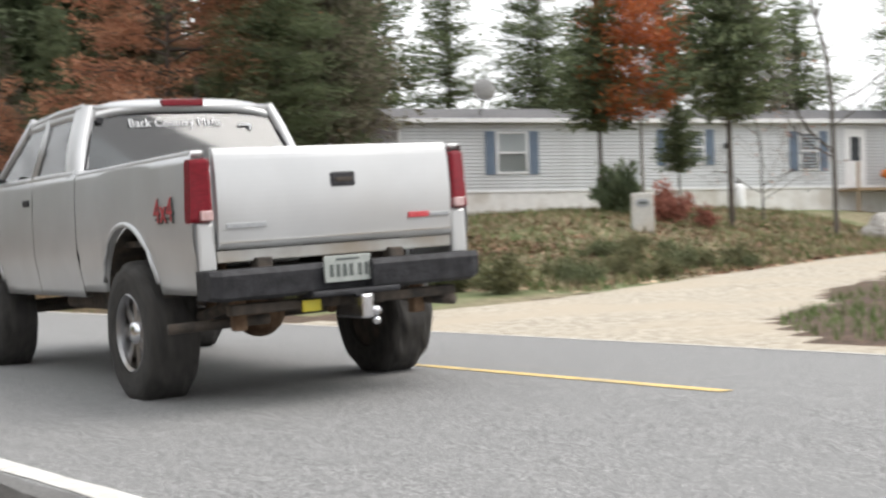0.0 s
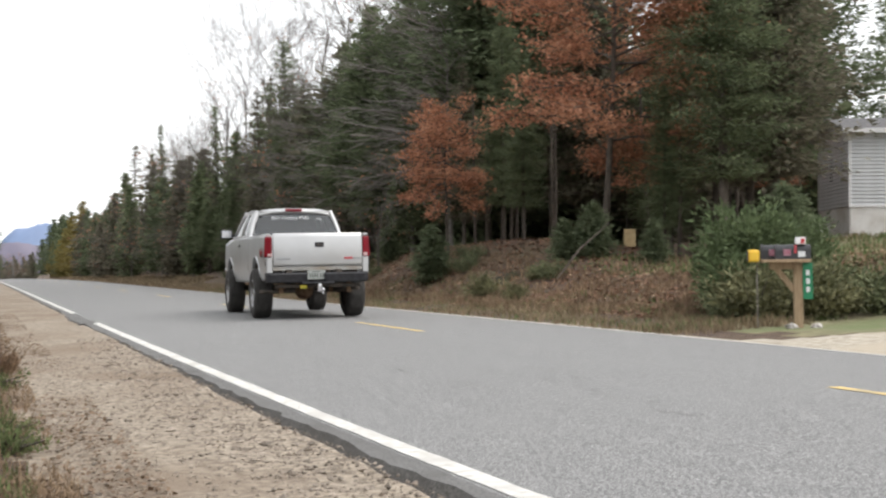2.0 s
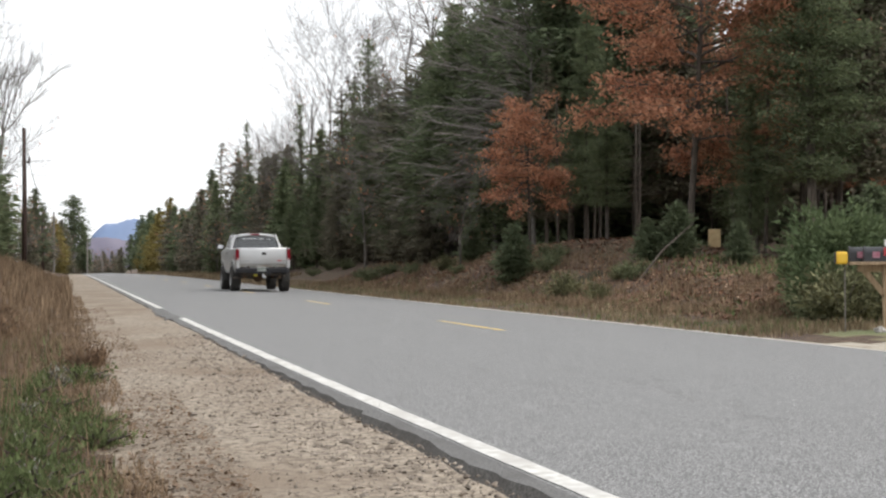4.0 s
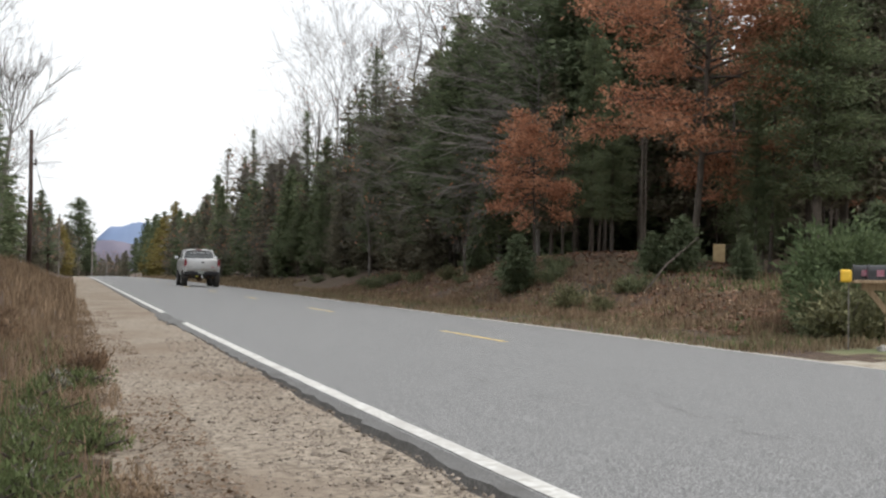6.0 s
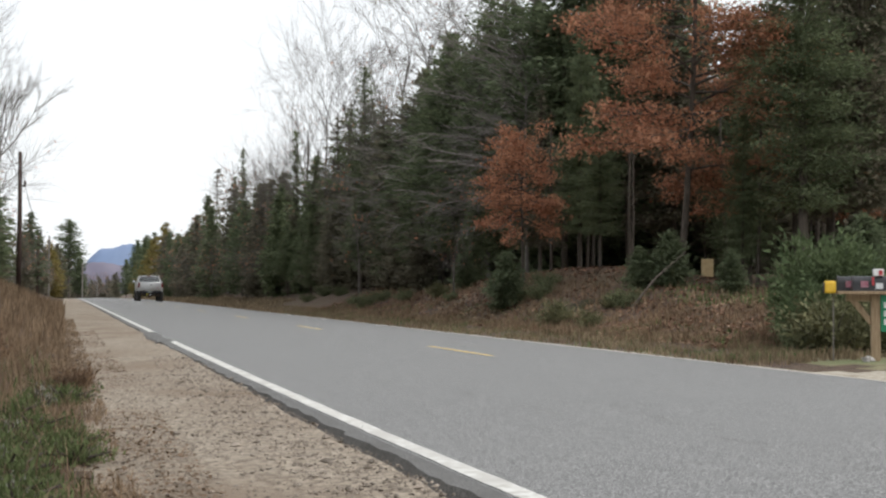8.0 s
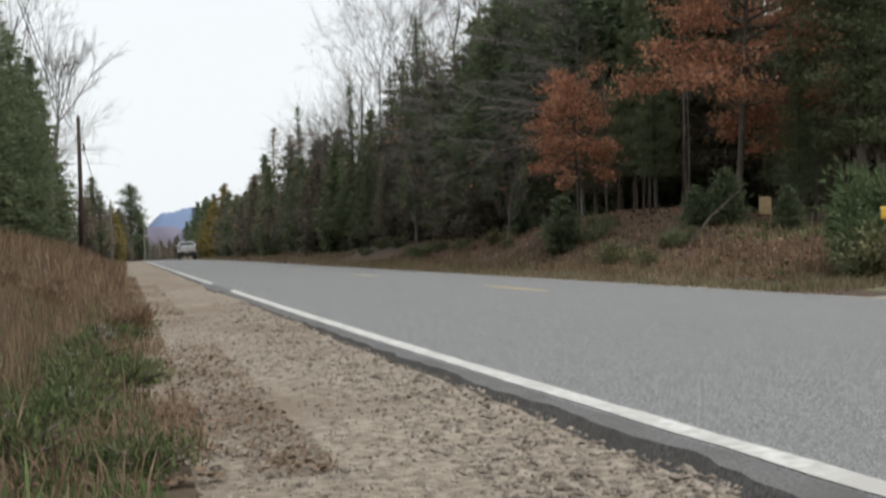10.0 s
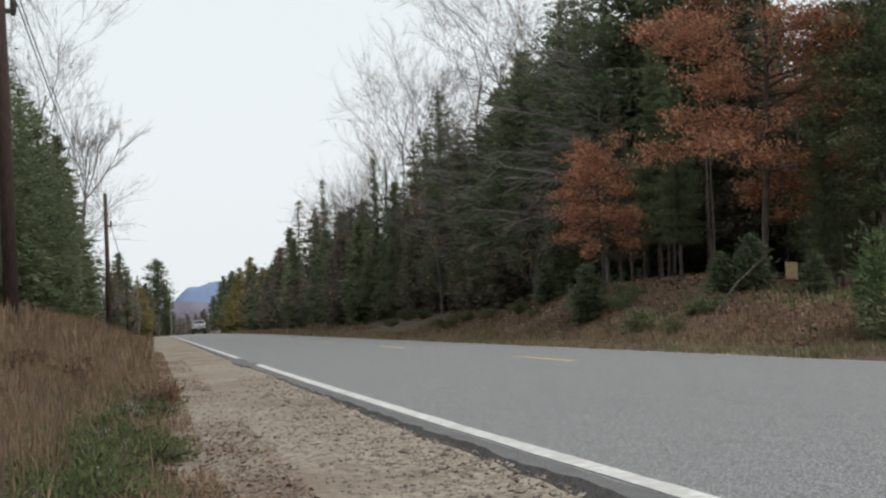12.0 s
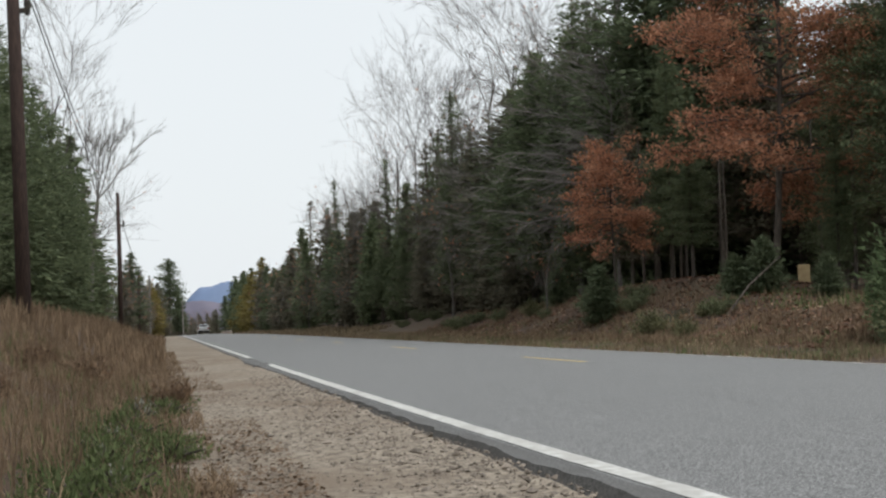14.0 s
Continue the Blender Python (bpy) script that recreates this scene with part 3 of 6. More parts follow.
MAPLE = make_layered("maple_tree", 14, 6.1, 1.75, 46, 0.40, 11000, LEAF_RED, "small maple with bright orange-red leaves on the lawn", thick=0.05, leaf=0.085, rise=0.55, sag=0.0, crown=0.45)

first(SPRUCE, 16.2, 72.4, 20, 0.94), first(SPRUCE_B, 15.3, 53, 0, 0.8), first(FIR, 16.5, 79, 0, 0.9), first(PINE, 17.4, 44.6, 0, 0.96)
first(LARCH, 12.6, 192, 0, 0.9), first(SPIRE, 15.6, 127, 0, 0.8), first(SMALL, 26.3, 26.1, 0, 1.0), first(THIN, 13.6, 128, 0, 0.7)
first(BARE, 16.6, 78, 0), first(BARE_B, 17.0, 95, 0), first(BEECH, 16.5, 33.6, 0, 1.0, 1.0), first(MAPLE, 27.1, 25.3, 90), first(BEECH_LOW, 13.7, 38.6, 40, 0.85, 0.5), first(BARE_FAN, 15.6, 43.6, 0, 0.85)
first(SPRUCE_NEAR, 18.3, 30.0, 40, 0.98), first(SAPLING, 15.4, 23.0, 0, 0.7), first(FAR_A, 14.0, 88, 0, 0.6), first(FAR_B, 13.7, 95, 30, 0.7), first(FAR_C, 13.6, 104, 0, 0.6), first(BARE_LOW, 12.9, 43.5, 160, 0.6), first(WILLOW, -5.2, 100, 0)

rng = random.Random(4)


def spread_of(kinds, x, y, size, dx=0.5, dy=0.6):
    return plant(rng.choice(kinds), x + rng.uniform(-dx, dx), y + rng.uniform(-dy, dy), rng.uniform(0, 360), rng.uniform(*size))


# trees that stand out along the right side: kind, x, y, size
for k, x, y, s in ((THIN, 14.6, 133.2, 1.01), (SPIRE, 15.0, 115.0, 0.90), (FAR_B, 14.2, 116.3, 0.84), (FAR_B, 14.6, 97.0, 0.73), (FAR_B, 15.2, 94.2, 0.75), (SPIRE, 15.5, 89.8, 0.80), (FAR_A, 15.2, 82.3, 0.69), (FIR, 15.6, 76.4, 0.80), (FIR, 15.3, 63.4, 0.68), (SPRUCE_B, 16.0, 62.3, 0.75), (SPRUCE, 16.6, 60.8, 0.75), (SPRUCE, 17.2, 59.0, 0.88), (FIR, 17.0, 53.9, 0.93), (SPRUCE_B, 17.6, 52.1, 1.11), (SPRUCE, 18.0, 49.2, 1.04), (SPRUCE, 18.6, 45.2, 1.08), (PINE, 19.5, 43.6, 1.17), (FIR, 20.5, 42.1, 1.07),
                   (SPRUCE_B, 14.8, 50.0, 0.5), (FAR_A, 14.6, 46.5, 0.29), (FIR, 15.6, 42.3, 0.5), (SPRUCE_NEAR, 16.2, 40.2, 0.6), (SPRUCE_NEAR, 15.5, 36.8, 0.45), (SPRUCE_B, 14.4, 53.9, 0.42), (SPRUCE, 14.2, 58.2, 0.42), (SPRUCE_B, 14.0, 63.3, 0.42), (FIR, 13.8, 68.8, 0.4), (SPRUCE, 13.8, 75.6, 0.38), (SPRUCE_B, 13.6, 82.6, 0.4),
                   (FIR, 20.4, 30.9, 1.05), (SPRUCE_NEAR, 17.3, 31.4, 0.36), (SPRUCE, 19.8, 35.5, 0.5), (FIR, 21.3, 33.6, 1.0), (SPRUCE_NEAR, 20.9, 31.6, 0.95), (SPRUCE, 22.0, 40.5, 0.6),
                   (BARE_B, 17.4, 106.7, 0.9), (BARE_B, 17.6, 115.6, 0.88), (BARE_B, 18.0, 102.7, 1.13), (BARE, 17.5, 91.3, 1.08), (BARE, 19.4, 89.1, 1.12), (BARE, 18.0, 71.8, 1.12), (BARE, 18.5, 67.4, 1.13), (BARE_B, 19.5, 64.3, 1.19), (BARE_B, 17.6, 74.7, 1.04), (BARE_LOW, 14.6, 105.8, 1.43), (BARE_LOW, 13.7, 88.6, 0.91), (BARE_LOW, 14.2, 141.4, 1.46),
                   (BARE_LOW, 13.4, 61.0, 0.9)):
    plant(k, x, y, rng.uniform(0, 360), s)
for x, y, turn, s in ((16.0, 49.2, 0, 0.9), (17.0, 53.4, -12, 1.3), (16.2, 66.0, 8, 1.1), (17.0, 46.2, -15, 1.4), (16.4, 57.5, 5, 1.0), (17.4, 62.0, -5, 1.35)):
    plant(BARE_FAN, x, y, turn, s)
for k in range(12):
    plant(BARE_LOW, rng.uniform(13.4, 14.4), 88 + 5.6 * k, rng.uniform(0, 360), rng.uniform(0.75, 1.15))
plant(BEECH, 24.4, 38.6, 230, 0.62)
y = 45.5
while y < 92:
    tall = 0.86 if y < 62 else 0.64
    spread_of([SPRUCE_B, SPRUCE, FIR, FAR_A, FAR_B], 16.6, y, (tall - 0.1, tall + 0.1), 0.7)
    spread_of([FAR_A, FAR_B, FAR_A], 20.5, y + 1, (tall - 0.05, tall + 0.12), 0.8)
    if y > 52:
        spread_of([FAR_A, FAR_B, SPRUCE_B], 14.2, y, (0.3, 0.46), 0.4)
    y += 2.3
# the wood's edge and the ranks behind it
y = 86.0
while y < 175:
    spread_of([FAR_A, FAR_B, FAR_B, FAR_C, FAR_B, BARE_LOW], 13.5 - (0.9 if y > 110 else 0), y, (0.42, 0.68), 0.6)
    y += 1.6 + y * 0.008
y = 46.0
while y < 160:
    spread_of([FAR_A, FAR_B, FAR_A, FAR_C, FAR_B], 18.4, y, (0.55, 0.78), 0.8)
    y += 3.0 + y * 0.012
y = 42.0
while y < 105:
    spread_of([FAR_A, FAR_B, FAR_A], 24.0, y, (0.6, 0.85), 1.2)
    y += 3.4
for y in range(200, 262, 7):
    spread_of([FAR_A, FAR_C, LARCH], 13.4 + bend(y), y, (0.7, 0.9), 0.6)
for y in range(170, 262, 7):
    spread_of([FAR_A, FAR_C, FAR_B], 17.0 + bend(y), y, (0.6, 0.75), 1.0)
# deeper in the wood
for k in range(22):
    a, d = radians(22 + 0.62 * k), 52 + 9 * (k % 3)
    spread_of([FAR_A, FAR_B, FAR_A], d * math.sin(a), d * math.cos(a), (0.7, 0.95), 0.8, 0.8)
for k in range(14):
    a, d = radians(15.5 + 0.75 * k), 66 + 7 * (k % 3)
    spread_of([FAR_A, FAR_B], max(d * math.sin(a), 19.5), d * math.cos(a), (0.4, 0.6), 0.5, 0.8)
# behind the house
for k in range(14):
    a = radians(36 + 3.0 * k)
    d = 54 + 5 * math.sin(k * 2.3)
    spread_of([SPRUCE, PINE, SPRUCE_B, FIR], d * math.sin(a), d * math.cos(a), (0.72, 0.98), 1.0, 1.0)
# young trees on the lawn
plant(SMALL, 28.5, 25.2, 50, 0.5)
plant(SMALL, 27.1, 22.2, 80, 1.22)
plant(BARE_B, 30.3, 21.3, 20, 0.8)
plant(BARE_LOW, 29.65, 23.2, 20, 0.6)
# left side of the road
for k, x, y, s in ((SPRUCE, -7.4, 55.2, 1.1), (SPRUCE_B, -7.0, 59.6, 1.1), (SPRUCE, -6.6, 63.0, 0.97), (SPRUCE_B, -6.5, 71.8, 1.05), (SPRUCE, -6.3, 81.9, 0.98), (FAR_A, -6.2, 95.1, 1.08), (FAR_A, -6.0, 109.4, 1.02), (FAR_B, -5.5, 113.6, 0.69), (FAR_A, -5.6, 56.2, 0.59), (FAR_A, -5.3, 62.9, 0.52), (FAR_A, -5.2, 73.6, 0.49), (FAR_A, -5.2, 86.0, 0.45), (FAR_C, -5.4, 125.4, 0.55), (SPRUCE, -6.8, 46.0, 0.9), (FAR_A, -7.4, 89.0, 0.95), (FAR_A, -7.2, 102.0, 0.95),
                   (BARE, -7.6, 91.4, 1.35), (BARE_B, -7.9, 108.0, 1.45), (BARE, -6.8, 94.3, 1.15), (BARE_LOW, -4.6, 125.6, 1.24), (BARE_LOW, -4.4, 133.4, 1.03)):
    plant(k, x, y, rng.uniform(0, 360), s)
# The row's near part is out of view, added to darken the truck's left side.
y = -14.0
while y < 130:
    spread_of([FAR_A, FAR_B, FAR_A], -11.0, y, (0.75, 0.95), 1.0)
    y += 4.5
# both sides where the road runs out of sight
for k, x, y, s in ((PINE, 1.1, 240.0, 1.08), (FAR_C, 2.6, 246.0, 0.74), (LARCH, -2.0, 200.0, 0.86), (LARCH, -1.3, 205.0, 0.78), (FAR_C, -3.4, 150.0, 0.71), (FAR_B, -2.8, 165.0, 0.62), (FAR_B, -3.9, 140.0, 0.55), (FAR_B, -0.7, 225.0, 0.78), (FAR_B, -2.5, 190.0, 0.58), (BARE_LOW, -3.4, 158.0, 0.9), (BARE_LOW, -2.2, 180.0, 0.9), (BARE_LOW, -0.6, 232.0, 1.0), (FAR_A, -2.0, 215.0, 0.5), (FAR_C, -4.2, 172.0, 0.62), (FAR_B, -5.0, 186.0, 0.7), (BARE_LOW, -5.2, 160.0, 1.1), (FAR_A, 0.2, 252.0, 0.5),
                   (FAR_C, 13.6, 300.0, 0.71), (FAR_C, 14.6, 290.0, 0.79), (FAR_A, 15.3, 280.0, 0.87), (FAR_C, 15.9, 270.0, 0.77), (FAR_B, 12.8, 330.0, 0.6), (BARE_LOW, 6.9, 330.0, 0.91), (BARE_LOW, 9.0, 345.0, 1.0), (BARE_LOW, 11.5, 360.0, 1.1), (BARE_LOW, 5.2, 310.0, 0.8), (FAR_B, 12.6, 350.0, 0.6),
                   (LARCH, 13.6, 183.3, 1.06), (LARCH, 13.8, 218.1, 0.9), (LARCH, 13.0, 187.2, 0.72), (LARCH, 13.8, 166.7, 0.79), (LARCH, 13.0, 166.9, 0.64), (FAR_B, 14.0, 155.4, 0.65), (FAR_B, 14.2, 146.5, 0.77), (FAR_A, 14.4, 139.3, 0.83), (FAR_C, 13.2, 138.8, 0.49)):
    plant(k, x, y, rng.uniform(0, 360), s)
for k in range(13):
    spread_of([FAR_B, FAR_B, BARE_LOW], -16 + 1.6 * k, 262 + 14 * math.sin(k * 1.7), (0.5, 0.75), 0.6, 3.0)
for k in range(14):
    spread_of([FAR_A, FAR_B, FAR_C], 17 + 3.4 * k, 280 + 10 * math.sin(k * 1.7), (0.6, 0.9), 1.0, 3.0)
for k in range(16):
    plant(rng.choice([BARE_LOW, FAR_B, FAR_B]), 1.0 + 0.9 * k, 430 + 12 * math.sin(k * 2.1), rng.uniform(0, 360), rng.uniform(0.45, 0.7))

# thin trunks inside the wood
POLE_TREE = new("dead_tree")
part("trunk", one_tube([(0, 0, -0.2), (0.03, 0.02, 2.5), (-0.02, 0.05, 5.0), (0.05, 0, 7.5)], [0.075, 0.062, 0.05, 0.03], 7, caps=False), BARK, POLE_TREE)
twig = bmesh.new()
for k in range(14):
    a, z = k * 2.4, 1.2 + k * 0.42
    tube(twig, [(0, 0, z), (0.5 * math.cos(a), 0.5 * math.sin(a), z + 0.15), (0.95 * math.cos(a), 0.95 * math.sin(a), z + 0.12)], [0.014, 0.009, 0.004], 3, caps=False)
tagged(part("twig_spray", twig, BARK, POLE_TREE), kind="stuff")
tagged(POLE_TREE, "thin dead tree with bare twigs in the shade of the wood", "tree", "dead trees in the wood")
first(POLE_TREE, 16.8, 40.5, 0, 0.8)
for k in range(95):
    px, py = rng.uniform(15.4, 24), rng.uniform(34, 62) if k < 55 else rng.uniform(62, 100)
    if px / py > 0.64:
        px = 0.6 * py
    plant(POLE_TREE, px, py, rng.uniform(0, 360), rng.uniform(0.55, 0.85), lean=(rng.uniform(-3, 3), rng.uniform(-3, 3)))

# saplings and bushes on the right bank
for x, y, s in ((12.4, 36.5, 0.62), (16.6, 24.2, 0.6), (12.9, 37.6, 0.4), (13.6, 44.5, 0.5)):
    plant(SAPLING, x, y, rng.uniform(0, 360), s)
FERN = make_bush("brush_shrub", 31, 0.95, 0.75, 2300, 0.095, BRUSH, "olive-brown feathery brush on the bank", up=0.2)
first(FERN, 12.4, 17.6)
GREENISH = make_bush("brush_shrub", 33, 0.85, 0.8, 2300, 0.092, material("green_brush", (0.09, 0.108, 0.05), (0.165, 0.178, 0.09), 2, 0.85, per_island=0.35), "dull green low brush on the bank", up=0.2)
first(GREENISH, 13.2, 18.4)
for k in range(62):
    x = rng.uniform(11.2, 21.5)
    lo = max(15.6, drive_edge(x)[0] + 0.6)
    y = lo + rng.uniform(0, 1) ** 1.2 * 3.4
    if math.hypot(x - 11.0, y - 16.1) < 1.8:
        y += 1.9  # the mailbox post stands free
    plant(rng.choice([FERN, FERN, GREENISH]), x, y, rng.uniform(0, 360), rng.uniform(0.5, 1.0) * (1 if x < 14.0 else rng.choice([0.3, 0.45, 0.6])))
for k in range(16):
    plant(rng.choice([FERN, GREENISH]), rng.uniform(11.6, 13.6), rng.uniform(24, 70), rng.uniform(0, 360), rng.uniform(0.35, 0.75))
JUNIPER = make_bush("pine_bush", 34, 1.8, 1.15, 9500, 0.125, material("dark_pine_needles", (0.075, 0.105, 0.05), (0.145, 0.185, 0.09), 1.5, 0.8, per_island=0.3, spec=0.2, thin=0.3), "spreading green pine bush behind the mailboxes", stems=22, up=0.05)
first(JUNIPER, 12.7, 20.2)
plant(SAPLING, 15.0, 31.0, 200, 0.55)
plant(SAPLING, 14.3, 31.3, 20, 0.42)
plant(SAPLING, 15.9, 29.4, 90, 0.4)
plant(JUNIPER, 11.9, 19.4, 70, 0.6)
plant(JUNIPER, 14.3, 21.0, 140, 0.75)
WEED = make_bush("weed_clump", 41, 0.18, 0.26, 800, 0.03, material("dull_weeds", (0.085, 0.11, 0.045), (0.16, 0.19, 0.085), 1.5, 0.9, per_island=0.4, spec=0.2, thin=0.3), "leafy dull green weeds at the gravel edge", "weeds", 12, "weed clumps")
first(WEED, -0.55, 6.4)
for k in range(18):
    plant(WEED, rng.uniform(-0.6, 0.06), 4.4 + 8 * rng.uniform(0, 1) ** 1.5, rng.uniform(0, 360), rng.uniform(0.6, 1.25))
BRAMBLE = make_bush("dry_weed_clump", 42, 0.55, 0.5, 900, 0.10, material("dry_weeds", (0.16, 0.105, 0.068), (0.26, 0.175, 0.11), 2, 0.9, per_island=0.4, thin=0.3), "brown dry weeds on the grassy bank", "weeds", 16, "weed clumps")
first(BRAMBLE, -2.2, 12.5)
for k in range(26):
    plant(BRAMBLE, rng.uniform(-5.5, -1.0), rng.uniform(9, 34), rng.uniform(0, 360), rng.uniform(0.35, 0.7))
plant(BRAMBLE, 0.06, 13.6, 40, 0.5)
ASTER = make_bush("flowering_weed", 44, 0.24, 0.14, 110, 0.028, material("pale_seed_heads", (0.24, 0.24, 0.20), (0.38, 0.38, 0.34), 3, 0.9, per_island=0.3, thin=0.3), "weed with pale fluffy seed heads in the grass", "weeds", 10, "weed clumps")
first(ASTER, -0.27, 12.0)
for x, y in ((-0.2, 11.5), (-0.42, 9.4), (-0.38, 7.3), (-0.12, 12.6), (-0.5, 8.2), (-0.3, 6.2)):
    plant(ASTER, x, y, rng.uniform(0, 360), rng.uniform(0.6, 1.0))
PINE_BUSH = make_bush("pine_bush", 35, 1.45, 0.62, 2600, 0.17, NEEDLES_PINE, "dense dark green pine bush on the lawn")
first(PINE_BUSH, 24.65, 23.8)
RED_BUSH = make_bush("red_shrub", 36, 1.05, 0.62, 1800, 0.12, BRUSH_RED, "rounded shrub with dull red autumn leaves")
first(RED_BUSH, 24.55, 22.0)
plant(RED_BUSH, 25.36, 21.6, 90, 0.55)


# ---- grass, leaves and stones ----
def blades(name, seed, spots, tall, wide, mat, label, bend_by=0.35):
    """Many bent grass blades, each of two segments, at (x, y, size) spots."""
    r = np.random.default_rng(seed)
    verts, faces = [], []
    for x, y, s in spots:
        h, a, w = tall * s * r.uniform(0.55, 1.25), r.uniform(0, math.tau), wide * r.uniform(0.7, 1.3)
        dx, dy = math.cos(a), math.sin(a)
        b = h * bend_by * r.uniform(0.2, 1.4)
        z = height(x, y) - 0.02
        i = len(verts)
        verts += [(x - dy * w, y + dx * w, z), (x + dy * w, y - dx * w, z), (x + dx * b * 0.35 - dy * w * 0.8, y + dy * b * 0.35 + dx * w * 0.8, z + h * 0.6), (x + dx * b * 0.35 + dy * w * 0.8, y + dy * b * 0.35 - dx * w * 0.8, z + h * 0.6), (x + dx * b, y + dy * b, z + h)]
        faces += [(i, i + 1, i + 3, i + 2), (i + 2, i + 3, i + 4)]
    ob = pydata_object(name, verts, faces, mat)
    return tagged(ob, label, "grass", kind="stuff")


r = np.random.default_rng(9)


def clumped(n, x0, x1, y0, y1, seed, keep=0.0, power=1.0):
    out = []
    while len(out) < n:
        x, y = r.uniform(x0, x1), y0 + (y1 - y0) * r.uniform(0, 1) ** power
        if noise.noise((x * 0.9, y * 0.6, seed)) + 0.4 * noise.noise((x * 3, y * 3, seed)) > keep + r.uniform(-0.35, 0.15):
            out.append((x, y, 0.65 + 0.5 * r.uniform(0, 1)))
    return out


blades("dry_grass", 1, clumped(32000, -5.5, 0.05, -1.0, 26, 3, -0.3, 1.6), 0.19, 0.004, GRASS_TAN, "matted brown dry grass on the roadside bank", bend_by=0.9)
blades("dry_grass", 13, clumped(9000, -4.5, -0.45, 4.0, 24, 31, -0.1, 1.2), 0.34, 0.0035, GRASS_TAN, "thin tan stalks standing in the bank grass", bend_by=0.3)
blades("dry_grass", 2, clumped(9000, -6, 0.0, 24, 90, 4, -0.3), 0.5, 0.014, GRASS_TAN, "tall brown dry grass on the roadside bank")
blades("green_grass", 3, clumped(6500, -0.62, 0.1, 3.0, 15, 5, 0.0, 1.6), 0.085, 0.005, GRASS_GREEN, "green weeds at the edge of the gravel")
blades("green_grass", 4, clumped(2200, -4.0, -0.2, 3.0, 22, 6, 0.1), 0.19, 0.005, GRASS_GREEN, "green grass among dry stalks on the bank")
blades("dry_grass", 5, [p for p in clumped(18000, 9.25, 11.6, 16.4, 75, 7, -0.1, 1.3)], 0.15, 0.008, STRAW, "straw-coloured grass along the road verge")
blades("green_grass", 14, clumped(5000, 9.3, 12.5, 17, 60, 33, 0.1, 1.3), 0.13, 0.008, GRASS_GREEN, "dull green grass patches along the road verge")
blades("dry_grass", 6, [p for p in clumped(9000, 9.5, 12.8, 75, 190, 8, -0.25, 1.2)], 0.26, 0.03, STRAW, "straw-coloured grass along the road verge")
lawn = [p for p in clumped(25000, 14, 34, 13, 31, 10, -0.35) if p[1] > drive_edge(p[0])[0] + 0.3]
blades("dry_grass", 7, lawn[::2], 0.20, 0.014, STRAW, "dry grass on the slope below the house")
blades("green_grass", 8, lawn[1::2], 0.18, 0.016, GRASS_GREEN, "green grass on the slope below the house")
island = [p for p in clumped(6000, 9.9, 20, 2, 10, 12, -0.3) if p[1] < drive_edge(p[0])[1] - 0.1]
blades("green_grass", 9, island, 0.14, 0.01, GRASS_GREEN, "short green grass beside the driveway")
# low brown tufts along the ragged edge of the gravel
blades("dry_grass", 11, clumped(9000, -0.35, 0.30, 5.0, 45, 21, 0.05, 1.5), 0.09, 0.004, GRASS_TAN, "low brown tufts along the ragged gravel edge", bend_by=0.8)
blades("dry_grass", 12, clumped(9000, 10.4, 14.0, 20, 60, 22, 0.0, 1.3), 0.24, 0.009, GRASS_TAN, "brown grass tufts among the leaves on the bank")


def litter(name, seed, spots, size, mat, label):
    q = np.random.default_rng(seed)
    c = np.array([(x, y, height(x, y) + 0.012 + 0.02 * q.uniform()) for x, y, s in spots])
    a = q.normal(0, 1, (len(c), 3)) * np.array([1, 1, 0.25])
    a /= np.linalg.norm(a, axis=1)[:, None]
    b = np.cross(a, np.array([0, 0, 1]) + q.normal(0, 0.3, (len(c), 3)))
    s = size * q.uniform(0.6, 1.4, (len(c), 1))
    v = np.stack([c - a * s, c + b * s * 0.7, c + a * s, c - b * s * 0.7], 1).reshape(-1, 3)
    ob = pydata_object(name, v.tolist(), np.arange(len(v)).reshape(-1, 4).tolist(), mat)
    return tagged(ob, label, "leaves", kind="stuff")


litter("fallen_leaves", 1, clumped(34000, 10.6, 19, 20, 62, 15, -0.35, 1.4), 0.046, LITTER, "brown fallen leaves covering the wooded bank")
litter("fallen_leaves", 4, clumped(2600, 10.6, 15, 20, 52, 18, 0.05, 1.3), 0.046, PALE_LITTER, "pale fallen leaves scattered over the bank")
litter("fallen_leaves", 2, [p for p in clumped(9000, 14, 34, 13, 27, 16, -0.2) if p[1] > drive_edge(p[0])[0]], 0.05, PALE_LITTER, "brown fallen leaves on the slope below the house")
litter("fallen_leaves", 5, clumped(5500, 0.05, 0.7, 4.2, 34, 19, 0.05, 1.6), 0.014, LEAF_BITS, "scattered brown leaf bits on the gravel")
litter("fallen_leaves", 6, [p for p in clumped(9000, 17, 34, 14, 24, 26, -0.1) if p[1] > drive_edge(p[0])[0]], 0.05, LITTER, "rust-brown fallen leaves over the lawn bank")
litter("fallen_leaves", 3, clumped(4200, -0.7, 0.30, 4.2, 30, 17, -0.2, 1.7), 0.02, LEAF_BITS, "small brown leaves along the gravel edge")


